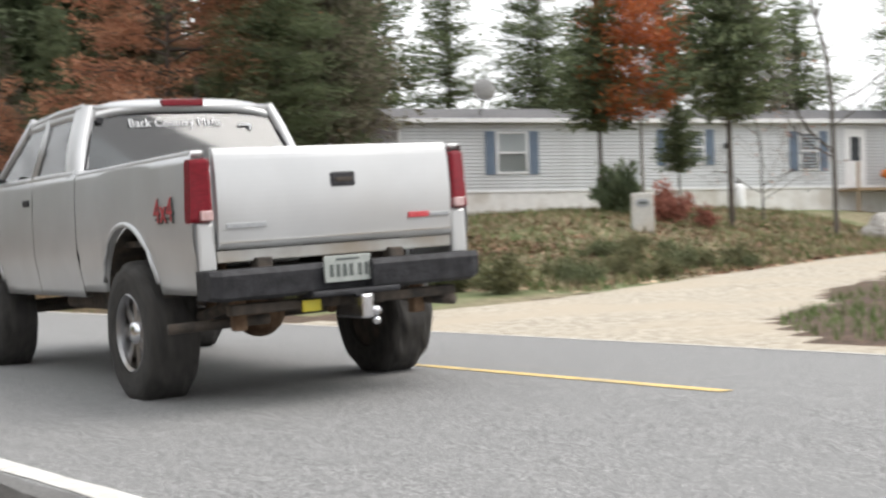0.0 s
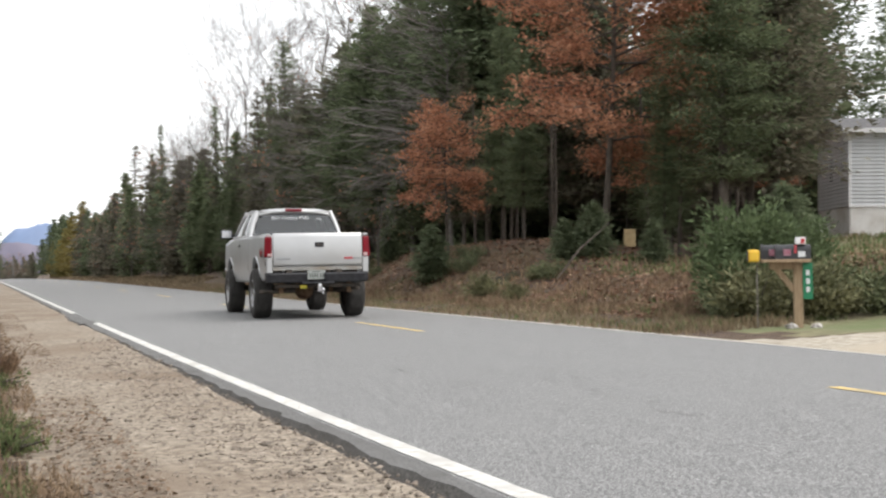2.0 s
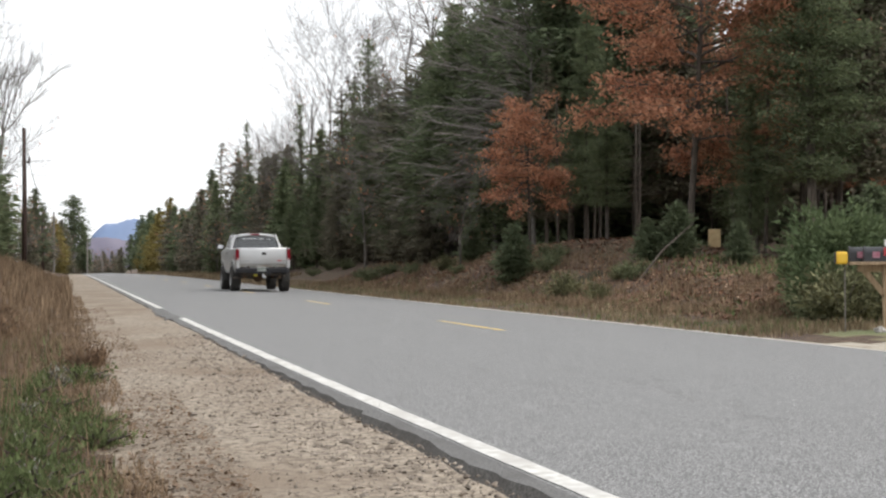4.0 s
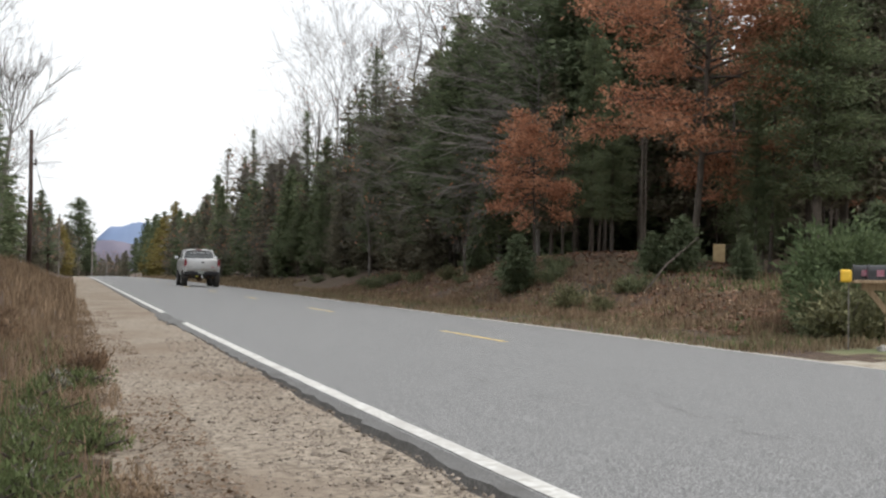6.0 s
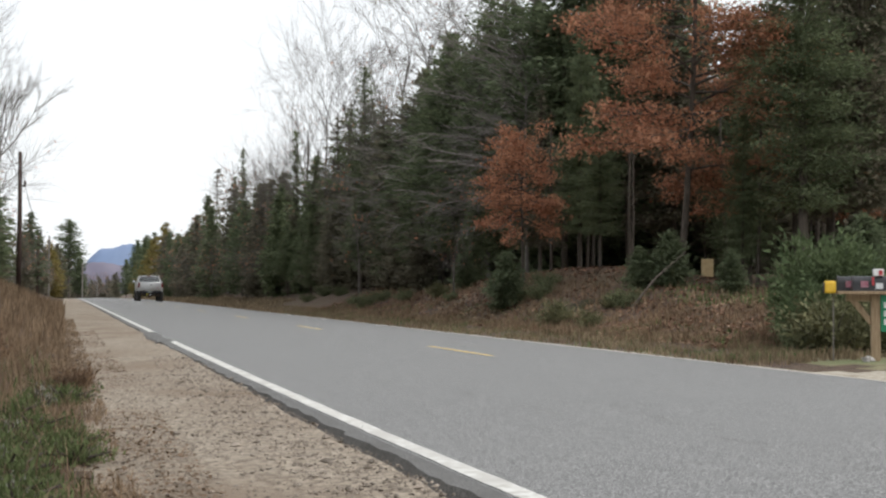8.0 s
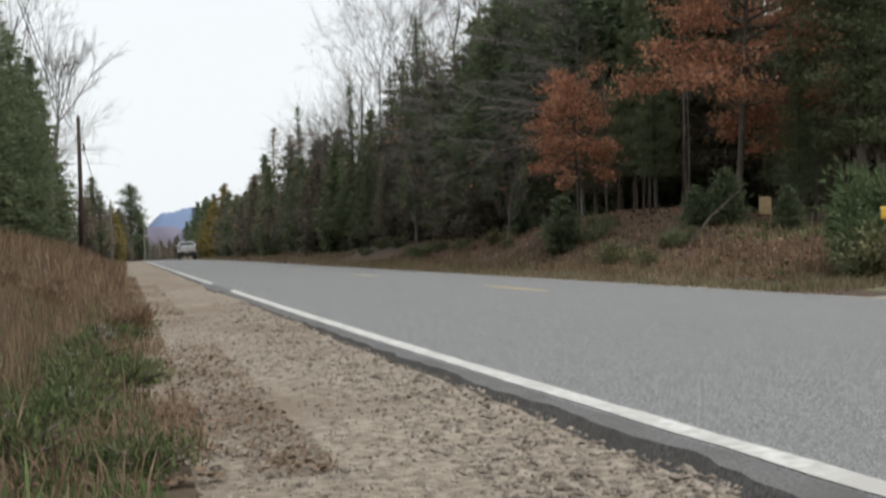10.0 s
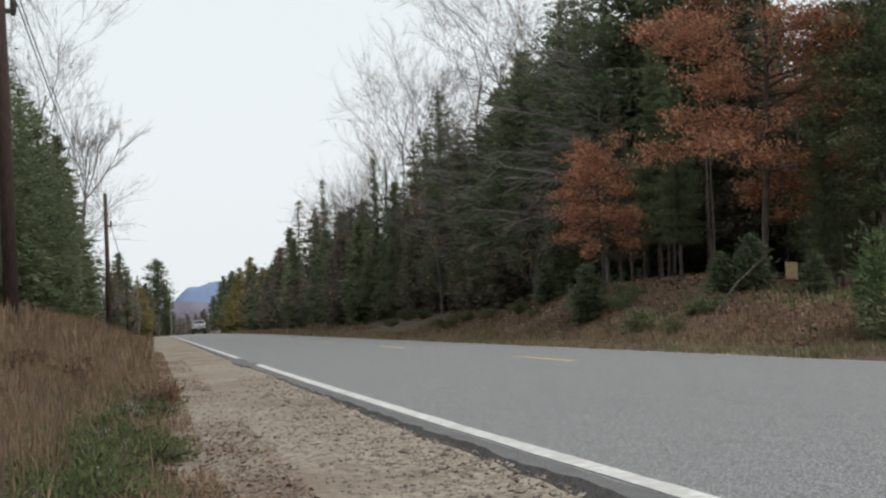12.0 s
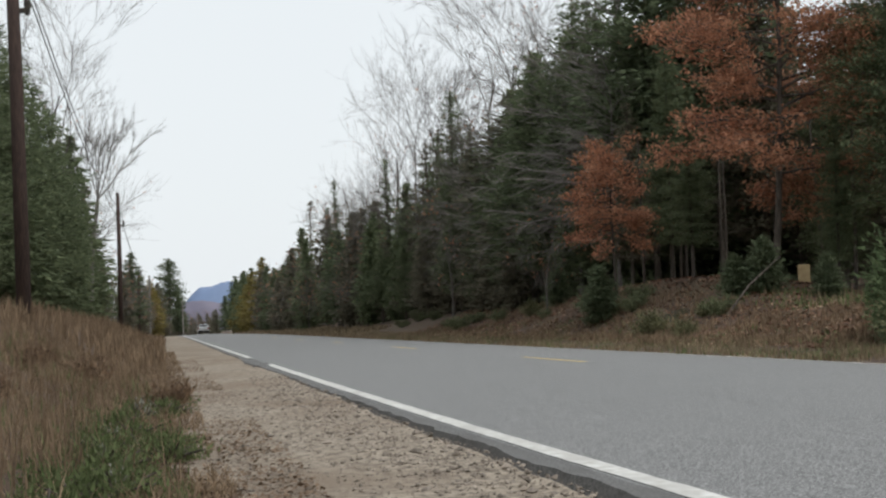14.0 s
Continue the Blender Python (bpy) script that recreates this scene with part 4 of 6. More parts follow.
def pebbles(name, seed, n, x0, x1, y0, y1, size, label):
    """Small angular stones, joined."""
    q = np.random.default_rng(seed)
    base = np.array([(1, 0, 0), (-1, 0, 0), (0, 1, 0), (0, -1, 0), (0, 0, 1), (0, 0, -1)], float)
    tris = [(0, 2, 4), (2, 1, 4), (1, 3, 4), (3, 0, 4), (2, 0, 5), (1, 2, 5), (3, 1, 5), (0, 3, 5)]
    verts, faces = [], []
    for _ in range(n):
        x, y = q.uniform(x0, x1), y0 + (y1 - y0) * q.uniform() ** 1.6
        s = size * q.lognormal(0, 0.45)
        p = base * s * q.uniform(0.6, 1.2, (6, 3)) * np.array([1, 1, 0.6]) + q.normal(0, 0.15 * s, (6, 3)) + np.array([x, y, height(x, y) + 0.25 * s])
        i = len(verts)
        verts += p.tolist()
        faces += [(a + i, b + i, c + i) for a, b, c in tris]
    ob = pydata_object(name, verts, faces, PEBBLE)
    return tagged(ob, label, "gravel", kind="stuff")


PEBBLE = material("pebbles", (0.16, 0.13, 0.105), (0.34, 0.29, 0.24), 3, 0.9, per_island=0.4)
pebbles("gravel_stones", 1, 7000, 0.2, 1.75, 3.2, 16, 0.007, "loose brown gravel on the shoulder")
pebbles("gravel_stones", 2, 2600, 1.1, 1.85, 3.2, 20, 0.011, "loose grey gravel along the asphalt edge")

# cracks in the asphalt
for k, (x, y, ln, a) in enumerate(((4.09, 10.80, 0.61, -103), (3.45, 10.01, 1.15, -89), (4.16, 9.82, 0.78, -96), (4.30, 9.42, 0.21, -92), (4.09, 8.89, 1.15, -98), (4.10, 7.79, 0.52, -105), (3.83, 5.87, 0.16, -45), (3.42, 11.53, 0.83, -90), (4.38, 10.61, 0.86, -84), (3.84, 7.24, 0.69, -88), (1.97, 8.9, 0.75, 62), (2.1, 9.6, 0.4, 100))):
    verts, faces = [], []
    for i in range(15):
        s = ln * i / 14
        px = x + s * math.cos(radians(a)) + 0.14 * noise.noise((s * 5, k, 0))
        py = y + s * math.sin(radians(a)) + 0.08 * noise.noise((s * 6, k, 9))
        w = 0.005 * (1 - abs(2 * i / 14 - 1)) * (0.4 + abs(noise.noise((s * 9, k, 4))) * 2) + 0.002
        z = road_z(py) + 0.0065 + crown_z(px)
        verts += [(px - w, py - w, z), (px + w, py + w, z)]
    faces = [(2 * i, 2 * i + 1, 2 * i + 3, 2 * i + 2) for i in range(14)]
    tagged(pydata_object("crack", verts, faces, TAR), "dark crack in the worn asphalt", "road crack", "cracks in the asphalt", "structure")

# ---- utility poles and wires on the left ----
POLE_WOOD = material("utility_pole_wood", (0.035, 0.022, 0.018), (0.08, 0.05, 0.04), 10, 0.9, 0.5, 30, stretch=(5, 5, 0.4))
WIRE = material("black_cable", (0.02, 0.02, 0.02), (0.03, 0.03, 0.03), 10, 0.6)
poles = []
for x, y, h in ((-2.87, 28.7, 10.5), (-2.65, 86, 8.7), (-2.6, 150, 6.2), (-2.2, 197, 5.5)):
    p = new("utility_pole")
    tagged(p, "dark brown wooden utility pole on the roadside bank", "utility pole", "utility poles")
    part("pole", one_tube([(0, 0, -0.6), (0.03, 0, h * 0.5), (0, 0, h)], [0.165, 0.14, 0.11], 14), POLE_WOOD, p, smooth=True)
    br = part("bracket", one_box(0.1, 0.34, -0.05, 0.05, 6.55, 6.65, 0.01), UNDERSIDE, p)
    part("insulator", one_tube([(0.30, 0, 6.5), (0.32, 0, 6.75), (0.30, 0, 6.95)], [0.05, 0.08, 0.04], 10), UNDERSIDE, p)
    p.matrix_basis = pose(x, y, height(x, y), 0, -1.0 if y < 40 else 0, 0)
    poles.append(Vector((x + 0.2, y, height(x, y) + 6.7)))
poles.insert(0, Vector((-2.8, -28, 8.2)))
for a, b in zip(poles, poles[1:]):
    for dz, dx in ((0, 0.1), (0.9, -0.1)):
        pts = []
        for i in range(15):
            u = i / 14
            pts.append(tuple(a.lerp(b, u) + Vector((dx, 0, dz - 4 * 0.7 * u * (1 - u)))))
        tagged(mesh_object("cable", one_tube(pts, [0.014] * 15, 5), WIRE), "black cable hanging between utility poles", "cable", "cables")
thin = new("utility_pole")
tagged(thin, "pale thin wooden pole beside the distant road", "utility pole", "utility poles")
part("pole", one_tube([(0, 0, -0.5), (0, 0, 7.5)], [0.12, 0.09], 10), BARK_GREY, thin)
thin.matrix_basis = pose(3.3, 232, height(3.3, 232) - 1.6)
copy_thing(thin, pose(-1.6, 170, height(-1.6, 170)))
copy_thing(thin, pose(7.4, 300, height(7.4, 300) - 1.5))

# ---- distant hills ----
# The haze of distance is mixed into both hill colours as blue and purple.
HILL = material("hill_haze_blue", (0.17, 0.23, 0.36), (0.21, 0.27, 0.40), 0.01, 1.0, spec=0.0)
HILL_B = material("hill_haze_purple", (0.165, 0.155, 0.20), (0.205, 0.19, 0.235), 0.02, 1.0, spec=0.0)


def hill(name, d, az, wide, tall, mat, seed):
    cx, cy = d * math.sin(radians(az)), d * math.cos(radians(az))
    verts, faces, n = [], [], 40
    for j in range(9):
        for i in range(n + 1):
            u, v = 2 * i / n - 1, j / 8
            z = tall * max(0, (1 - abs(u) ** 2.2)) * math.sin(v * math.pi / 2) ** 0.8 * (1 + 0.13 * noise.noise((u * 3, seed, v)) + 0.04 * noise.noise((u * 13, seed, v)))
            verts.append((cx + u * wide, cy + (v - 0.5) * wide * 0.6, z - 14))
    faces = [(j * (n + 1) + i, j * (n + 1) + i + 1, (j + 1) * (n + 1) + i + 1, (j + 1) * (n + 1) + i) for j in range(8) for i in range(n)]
    return tagged(pydata_object(name, verts, faces, mat, smooth=True), "wooded hill far beyond the road, bluish haze put into its colour", "hill", kind="structure")


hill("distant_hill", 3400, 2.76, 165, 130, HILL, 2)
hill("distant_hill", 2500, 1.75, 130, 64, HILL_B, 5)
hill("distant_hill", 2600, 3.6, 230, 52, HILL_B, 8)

# things half seen between the trunks
bd = new("plywood_board")
tagged(bd, "tan plywood board leaning between the trunks", "board")
part("sheet", one_box(-0.2, 0.2, -0.02, 0.02, 0, 0.62, 0.015), material("plywood", (0.34, 0.25, 0.13), (0.44, 0.34, 0.19), 6, 0.8), bd)
bd.matrix_basis = pose(20.4, 39.4, height(20.4, 39.4) + 0.15, -12, 0, -28)
tagged(mesh_object("plastic_pipe", one_tube([(20.9, 38.6, height(20.9, 38.6) + 0.55), (21.7, 38.2, height(21.7, 38.2) + 0.5)], [0.06, 0.06], 10), BARK_GREY), "pale pipe lying among the trunks", "pipe")
tagged(mesh_object("fallen_branch", one_tube([(13.3, 29.6, height(13.3, 29.6)), (14.0, 29.8, height(14, 29.8) + 0.5), (14.9, 29.9, height(14.9, 29.9) + 1.0)], [0.028, 0.022, 0.012], 6), BARK), "grey dead branch leaning on the bank", "branch")


# ---- the pickup truck ----
PAINT = material("silver_white_paint", (0.50, 0.505, 0.51), (0.55, 0.555, 0.56), 2.5, 0.30, spec=0.5, metal=0.4, third=(0.46, 0.46, 0.455), big=0.8)
PAINT_DIRTY = material("dusty_paint", (0.32, 0.31, 0.29), (0.44, 0.44, 0.43), 6, 0.5, third=(0.30, 0.26, 0.21), big=2.0)
RUBBER = material("tyre_rubber", (0.022, 0.021, 0.02), (0.05, 0.046, 0.042), 20, 0.85, 0.4, 60)
ALLOY = material("dull_alloy", (0.30, 0.30, 0.31), (0.46, 0.46, 0.47), 14, 0.34, metal=1.0, third=(0.22, 0.20, 0.18), big=4.0)
CHROME = material("chrome", (0.75, 0.76, 0.78), (0.6, 0.6, 0.62), 8, 0.18, metal=1.0)
BLACK_PLASTIC = material("black_bumper", (0.014, 0.014, 0.016), (0.032, 0.032, 0.036), 14, 0.6, 0.3, 60, spec=0.3)
RUST = material("rusty_steel", (0.10, 0.055, 0.03), (0.20, 0.13, 0.08), 14, 0.9, 0.4, 40)
LAMP_RED = material("red_lens", (0.13, 0.003, 0.009), (0.21, 0.005, 0.015), 30, 0.3, spec=0.3, stretch=(1, 1, 4))
LAMP_CLEAR = material("clear_lens", (0.42, 0.27, 0.26), (0.52, 0.36, 0.35), 20, 0.15)
PLATE = material("number_plate", (0.30, 0.32, 0.30), (0.36, 0.38, 0.36), 20, 0.45)
DARK_INK = material("dark_ink", (0.06, 0.075, 0.07), (0.08, 0.09, 0.085), 20, 0.6)
GREY_BADGE = material("grey_badge", (0.26, 0.27, 0.28), (0.34, 0.35, 0.36), 30, 0.4)
RED_BADGE = material("red_badge", (0.42, 0.03, 0.04), (0.5, 0.06, 0.07), 30, 0.4)
YELLOW_TAG = material("yellow_tag", (0.70, 0.58, 0.03), (0.76, 0.66, 0.08), 10, 0.5)
WHITE_VINYL = material("white_vinyl", (0.58, 0.60, 0.62), (0.66, 0.67, 0.68), 10, 0.5)
INTERIOR = material("grey_cloth", (0.05, 0.05, 0.055), (0.09, 0.09, 0.095), 30, 0.9)


def glass_material(name, tint, amount):
    m = bpy.data.materials.new(name)
    m.use_nodes = True
    n, l = m.node_tree.nodes, m.node_tree.links
    n.clear()
    o, mix, tr, gl, fr = n.new("ShaderNodeOutputMaterial"), n.new("ShaderNodeMixShader"), n.new("ShaderNodeBsdfTransparent"), n.new("ShaderNodeBsdfGlossy"), n.new("ShaderNodeFresnel")
    tr.inputs[0].default_value = (*tint, 1)
    gl.inputs["Roughness"].default_value = 0.03
    fr.inputs[0].default_value = amount
    l.new(fr.outputs[0], mix.inputs[0]), l.new(tr.outputs[0], mix.inputs[1]), l.new(gl.outputs[0], mix.inputs[2]), l.new(mix.outputs[0], o.inputs[0])
    return m


GLASS = glass_material("tinted_glass", (0.42, 0.45, 0.46), 2.0)
CLEAR_GLASS = glass_material("window_glass", (0.88, 0.9, 0.91), 1.3)

ARCHES = ((0.03, 0.55, 0.485), (3.45, 0.55, 0.485))     # wheel arches: y, centre height, radius
WHEEL_R, BASE = 0.44, 3.42


def side_x(z):
    """Half width of the body at height z: bulging at the waist, tucked in below."""
    return 0.905 - 0.10 * max(0, (z - 1.0)) ** 2 * 1.3 - 0.16 * max(0, 0.86 - z) - (0.012 if 0.84 < z < 0.88 else 0)


def low_edge(y, floor):
    z = floor
    for cy, cz, r in ARCHES:
        if abs(y - cy) < r:
            z = max(z, cz + math.sqrt(r * r - (y - cy) ** 2))
    return z


def side_panel(y0, y1, floor, top, sign, steps=None):
    """An outer body panel with its wheel-arch cut-out, folded in round its edge."""
    bm = bmesh.new()
    n = steps or max(6, int((y1 - y0) / 0.04))
    rows = 14
    grid = []
    for i in range(n + 1):
        y = y0 + (y1 - y0) * i / n
        zl, zt = low_edge(y, floor), top(y)
        col = [bm.verts.new((sign * (side_x(zl) - 0.05), y, zl + 0.01))]
        col += [bm.verts.new((sign * side_x(zl + (zt - zl) * j / rows), y, zl + (zt - zl) * j / rows)) for j in range(rows + 1)]
        col.append(bm.verts.new((sign * (side_x(zt) - 0.09), y, zt + 0.004)))
        grid.append(col)
    for a, b in zip(grid, grid[1:]):
        for j in range(rows + 2):
            q = (a[j], b[j], b[j + 1], a[j + 1])
            bm.faces.new(q if sign > 0 else q[::-1])
    bmesh.ops.recalc_face_normals(bm, faces=bm.faces)
    return bm


def loop_tube(points, r, sides=6):
    return one_tube(points, [r] * len(points), sides)


def prism(profile, x0, x1, bevel=0.0):
    """A solid with the (y, z) outline, from x0 to x1."""
    bm = bmesh.new()
    a = [bm.verts.new((x0, y, z)) for y, z in profile]
    b = [bm.verts.new((x1, y, z)) for y, z in profile]
    k = len(profile)
    bm.faces.new(a), bm.faces.new(b[::-1])
    for i in range(k):
        bm.faces.new((a[i], b[i], b[(i + 1) % k], a[(i + 1) % k]))
    bmesh.ops.recalc_face_normals(bm, faces=bm.faces)
    if bevel:
        bmesh.ops.bevel(bm, geom=bm.edges[:], offset=bevel, segments=2, affect="EDGES", profile=0.5)
    return bm


def quad_slab(corners, thick):
    """A thin slab on four corners, thickened along its normal."""
    bm = bmesh.new()
    c = [Vector(p) for p in corners]
    n = (c[1] - c[0]).cross(c[2] - c[0]).normalized() * thick
    a, b = [bm.verts.new(p) for p in c], [bm.verts.new(p - n) for p in c]
    bm.faces.new(a), bm.faces.new(b[::-1])
    for i in range(4):
        bm.faces.new((a[i], b[i], b[(i + 1) % 4], a[(i + 1) % 4]))
    bmesh.ops.recalc_face_normals(bm, faces=bm.faces)
    return bm


def lettering(name, words, size, m, mat, parent, label, depth=0.002):
    """Raised writing in the built-in font, as a mesh."""
    cu = bpy.data.curves.new(name, "FONT")
    cu.body, cu.size, cu.extrude, cu.align_x, cu.align_y = words, size, depth, "CENTER", "CENTER"
    tmp = new("tmp", cu)
    me = bpy.data.meshes.new_from_object(tmp.evaluated_get(bpy.context.evaluated_depsgraph_get()))
    bpy.data.objects.remove(tmp)
    me.materials.clear()
    me.materials.append(mat)
    ob = new(name, me)
    ob.parent = parent
    ob.matrix_basis = m
    ob["label"] = label
    return tagged(ob, kind="stuff")


def lathe(profile, segments=40):
    """A solid of revolution about X from (x, r) pairs."""
    bm = bmesh.new()
    rings = [[bm.verts.new((x, r * math.cos(k * math.tau / segments), r * math.sin(k * math.tau / segments))) for k in range(segments)] for x, r in profile]
    for a, b in zip(rings, rings[1:]):
        for k in range(segments):
            bm.faces.new((a[k], a[(k + 1) % segments], b[(k + 1) % segments], b[k]))
    bmesh.ops.recalc_face_normals(bm, faces=bm.faces)
    return bm


def tyre_mesh(profile, segments=84):
    """A tyre turned about X whose shoulders and crown carry alternating blocks of tread."""
    bm = bmesh.new()
    rings = []
    for j, (x, r) in enumerate(profile):
        ring = []
        for k in range(segments):
            step = ((k + (3 if abs(x) < 0.1 else 0)) // 2) % 2
            rr = r + (0.011 if step else -0.008) if r > 0.41 else r + (0.008 * step if r > 0.365 else 0)
            ring.append(bm.verts.new((x, rr * math.cos(k * math.tau / segments), rr * math.sin(k * math.tau / segments))))
        rings.append(ring)
    for a, b in zip(rings, rings[1:]):
        for k in range(segments):
            bm.faces.new((a[k], a[(k + 1) % segments], b[(k + 1) % segments], b[k]))
    bmesh.ops.recalc_face_normals(bm, faces=bm.faces)
    return bm


def build_wheel(truck, sign, y):
    hub = part("wheel", lathe([(0.05 * sign, 0.02), (0.05 * sign, 0.25), (-0.12 * sign, 0.255), (-0.12 * sign, 0.02)], 28), UNDERSIDE, truck, "mud tyre on a chrome spoked rim")
    bm = tyre_mesh([(-0.15, 0.245), (-0.157, 0.29), (-0.16, 0.335), (-0.157, 0.372), (-0.148, 0.398), (-0.132, 0.418), (-0.105, 0.428), (-0.06, 0.433), (0.06, 0.433), (0.105, 0.428), (0.132, 0.418), (0.148, 0.398), (0.157, 0.372), (0.16, 0.335), (0.157, 0.29), (0.15, 0.245), (0.10, 0.24), (-0.10, 0.24), (-0.15, 0.245)], 44)
    part("tyre", bm, RUBBER, hub, "black chunky-treaded tyre", smooth=False)
    rim = lathe([(0.145 * sign, 0.243), (0.15 * sign, 0.235), (0.13 * sign, 0.222), (0.06 * sign, 0.215), (0.05 * sign, 0.19), (0.045 * sign, 0.02)], 36)
    for k in range(8):
        m = Matrix.Rotation(k * math.tau / 8, 4, "X")
        box(rim, min(0.05 * sign, 0.105 * sign), max(0.05 * sign, 0.105 * sign), -0.030, 0.030, 0.06, 0.225, 0.008, m)
    part("rim", rim, ALLOY, hub, "dusty bright metal spoked rim", smooth=False)
    cap = lathe([(0.05 * sign, 0.075), (0.12 * sign, 0.07), (0.135 * sign, 0.05), (0.14 * sign, 0.0)], 20)
    part("hub_cap", cap, CHROME, hub, smooth=True)
    hub.matrix_basis = pose(sign * 0.825, y, WHEEL_R)
    return hub


def build_truck():
    t = new("pickup_truck")
    tagged(t, "lifted silver-white extended-cab pickup truck driving away", "truck")
    rail = lambda y: 1.40 + 0.012 * (y + 1.1)
    belt = lambda y: 1.425 + 0.012 * (y - 1)
    hood = lambda y: 1.40 - 0.05 * (y - 3.0) ** 2
    for s in (-1, 1):
        part("bed_side", side_panel(-1.06, 0.98, 0.62, rail, s), PAINT, t, smooth=True)
        part("cab_side", side_panel(0.995, 2.0, 0.58, belt, s), PAINT, t, smooth=True)
        part("door", side_panel(2.01, 2.98, 0.58, belt, s), PAINT, t, smooth=True)
        part("front_fender", side_panel(2.99, 4.25, 0.62, hood, s), PAINT, t, smooth=True)
        part("door_handle", one_box(s * 0.885 - 0.02, s * 0.885 + 0.02, 2.08, 2.24, 1.24, 1.29, 0.008), BLACK_PLASTIC, t, "black door handle")
        for cy, cz, r in ARCHES:
            pts = [(s * (side_x(cz + r * math.sin(a)) + 0.002), cy + (r + 0.012) * math.cos(a), cz + (r + 0.012) * math.sin(a)) for a in np.linspace(0.28, math.pi - 0.28, 18)]
            part("arch_lip", loop_tube(pts, 0.018), PAINT, t, smooth=True)
            well = bmesh.new()
            arc = [(cy + (r - 0.005) * math.cos(a), cz + (r - 0.005) * math.sin(a)) for a in np.linspace(0.1, math.pi - 0.1, 18)]
            ins, outs = [well.verts.new((s * 0.5, a, b)) for a, b in arc], [well.verts.new((s * 0.86, a, b)) for a, b in arc]
            for i in range(17):
                well.faces.new((ins[i], outs[i], outs[i + 1], ins[i + 1]))
            well.faces.new(ins)
            part("wheel_well", well, UNDERSIDE, t, "dark wheel well")
        part("bed_rail", one_box(min(s * 0.80, s * 0.885), max(s * 0.80, s * 0.885), -1.04, 0.97, 1.385, 1.42, 0.012), PAINT, t)
        # tail lamps wrap round the corners
        lamp = one_box(min(s * 0.785, s * 0.90), max(s * 0.785, s * 0.90), -1.095, -1.015, 1.02, 1.372, 0.022)
        for v in lamp.verts:
            v.co.y += 0.05 * abs((abs(v.co.x) - 0.775) / 0.125) ** 2
            if abs(v.co.x) > 0.86:
                v.co.x = s * (side_x(v.co.z) + 0.006)
        tl = part("tail_lamp", lamp, LAMP_RED, t, "tall red tail lamp")
        part("reversing_lens", one_box(min(s * 0.79, s * 0.865), max(s * 0.79, s * 0.865), -1.106, -1.08, 1.03, 1.085, 0.006), LAMP_CLEAR, tl, "clear reversing lens")
        part("rear_pillar", one_box(min(s * 0.775, s * 0.885), max(s * 0.775, s * 0.885), -1.075, -0.98, 0.74, 1.02, 0.02), PAINT, t)
    # bed floor, front wall and tailgate
    part("bed_floor", one_box(-0.80, 0.80, -1.04, 0.97, 0.90, 0.94), UNDERSIDE, t)
    part("bed_front", one_box(-0.82, 0.82, 0.93, 0.97, 0.90, 1.41, 0.01), PAINT, t)
    gate = bmesh.new()
    n = 12
    outline = [(-1.068, 0.865)] + [(-1.102 + 0.30 * (z - 1.14) ** 2 + 0.012 * max(0, (z - 1.36) / 0.06) ** 2, z) for z in np.linspace(0.88, 1.42, 19)] + [(-1.06, 1.427), (-1.03, 1.427), (-1.03, 0.865)]
    gate = prism(outline, -0.765, 0.765, 0.006)
    tg = part("tailgate", gate, PAINT, t, smooth=True)
    tg.data.set_sharp_from_angle(angle=radians(28))
    part("tailgate_handle", one_box(-0.055, 0.105, -1.112, -1.085, 1.185, 1.27, 0.012), BLACK_PLASTIC, tg, "black recessed tailgate handle")
    part("handle_lever", one_box(-0.03, 0.08, -1.116, -1.10, 1.21, 1.24, 0.008), UNDERSIDE, tg)
    part("badge", one_box(-0.72, -0.475, -1.106, -1.09, 0.978, 1.008, 0.004), GREY_BADGE, tg, "grey raised badge")
    part("badge", one_box(0.455, 0.60, -1.106, -1.09, 0.978, 1.013, 0.004), RED_BADGE, tg, "red raised badge")
    part("badge", one_box(0.605, 0.745, -1.106, -1.09, 0.981, 1.003, 0.004), GREY_BADGE, tg, "grey raised badge")
    part("gate_crease", one_box(-0.76, 0.76, -1.098, -1.08, 0.90, 0.906), PAINT_DIRTY, tg)
    part("rear_sill", one_box(-0.77, 0.77, -1.06, -0.98, 0.79, 0.86, 0.008), PAINT_DIRTY, t, "dusty sill below the tailgate")
    for x in (-0.5, 0.36):
        part("bracket", one_box(x - 0.05, x + 0.05, -1.10, -1.0, 0.73, 0.81, 0.01), UNDERSIDE, t)
    # step bumper
    bum = bmesh.new()
    secs = []
    for x in (-0.91, -0.845, -0.5, -0.30, -0.29, 0.07, 0.08, 0.4, 0.765, 0.83):
        k = min(1, (0.955 - abs(x + 0.045)) / 0.12)
        mid = -0.295 < x < 0.075
        y_out = -1.30 if not mid else -1.235
        y_out += (1 - k) * 0.09
        zt, zb = 0.755, 0.585 + (1 - k) * 0.05
        secs.append([bum.verts.new((x, yy, zz)) for yy, zz in ((-1.08, zt), (y_out + 0.02, zt), (y_out, zt - 0.03), (y_out + 0.015, zb + 0.02), (y_out + 0.05, zb), (-1.08, zb))])
    for a, b in zip(secs, secs[1:]):
        for j in range(6):
            bum.faces.new((a[j], b[j], b[(j + 1) % 6], a[(j + 1) % 6]))
    bum.faces.new(secs[0][::-1]), bum.faces.new(secs[-1])
    bmesh.ops.recalc_face_normals(bum, faces=bum.faces)
    bp = part("rear_bumper", bum, BLACK_PLASTIC, t, "black step bumper")
    part("bumper_step", one_box(-0.33, 0.24, -1.325, -1.20, 0.565, 0.60, 0.012), BLACK_PLASTIC, bp)
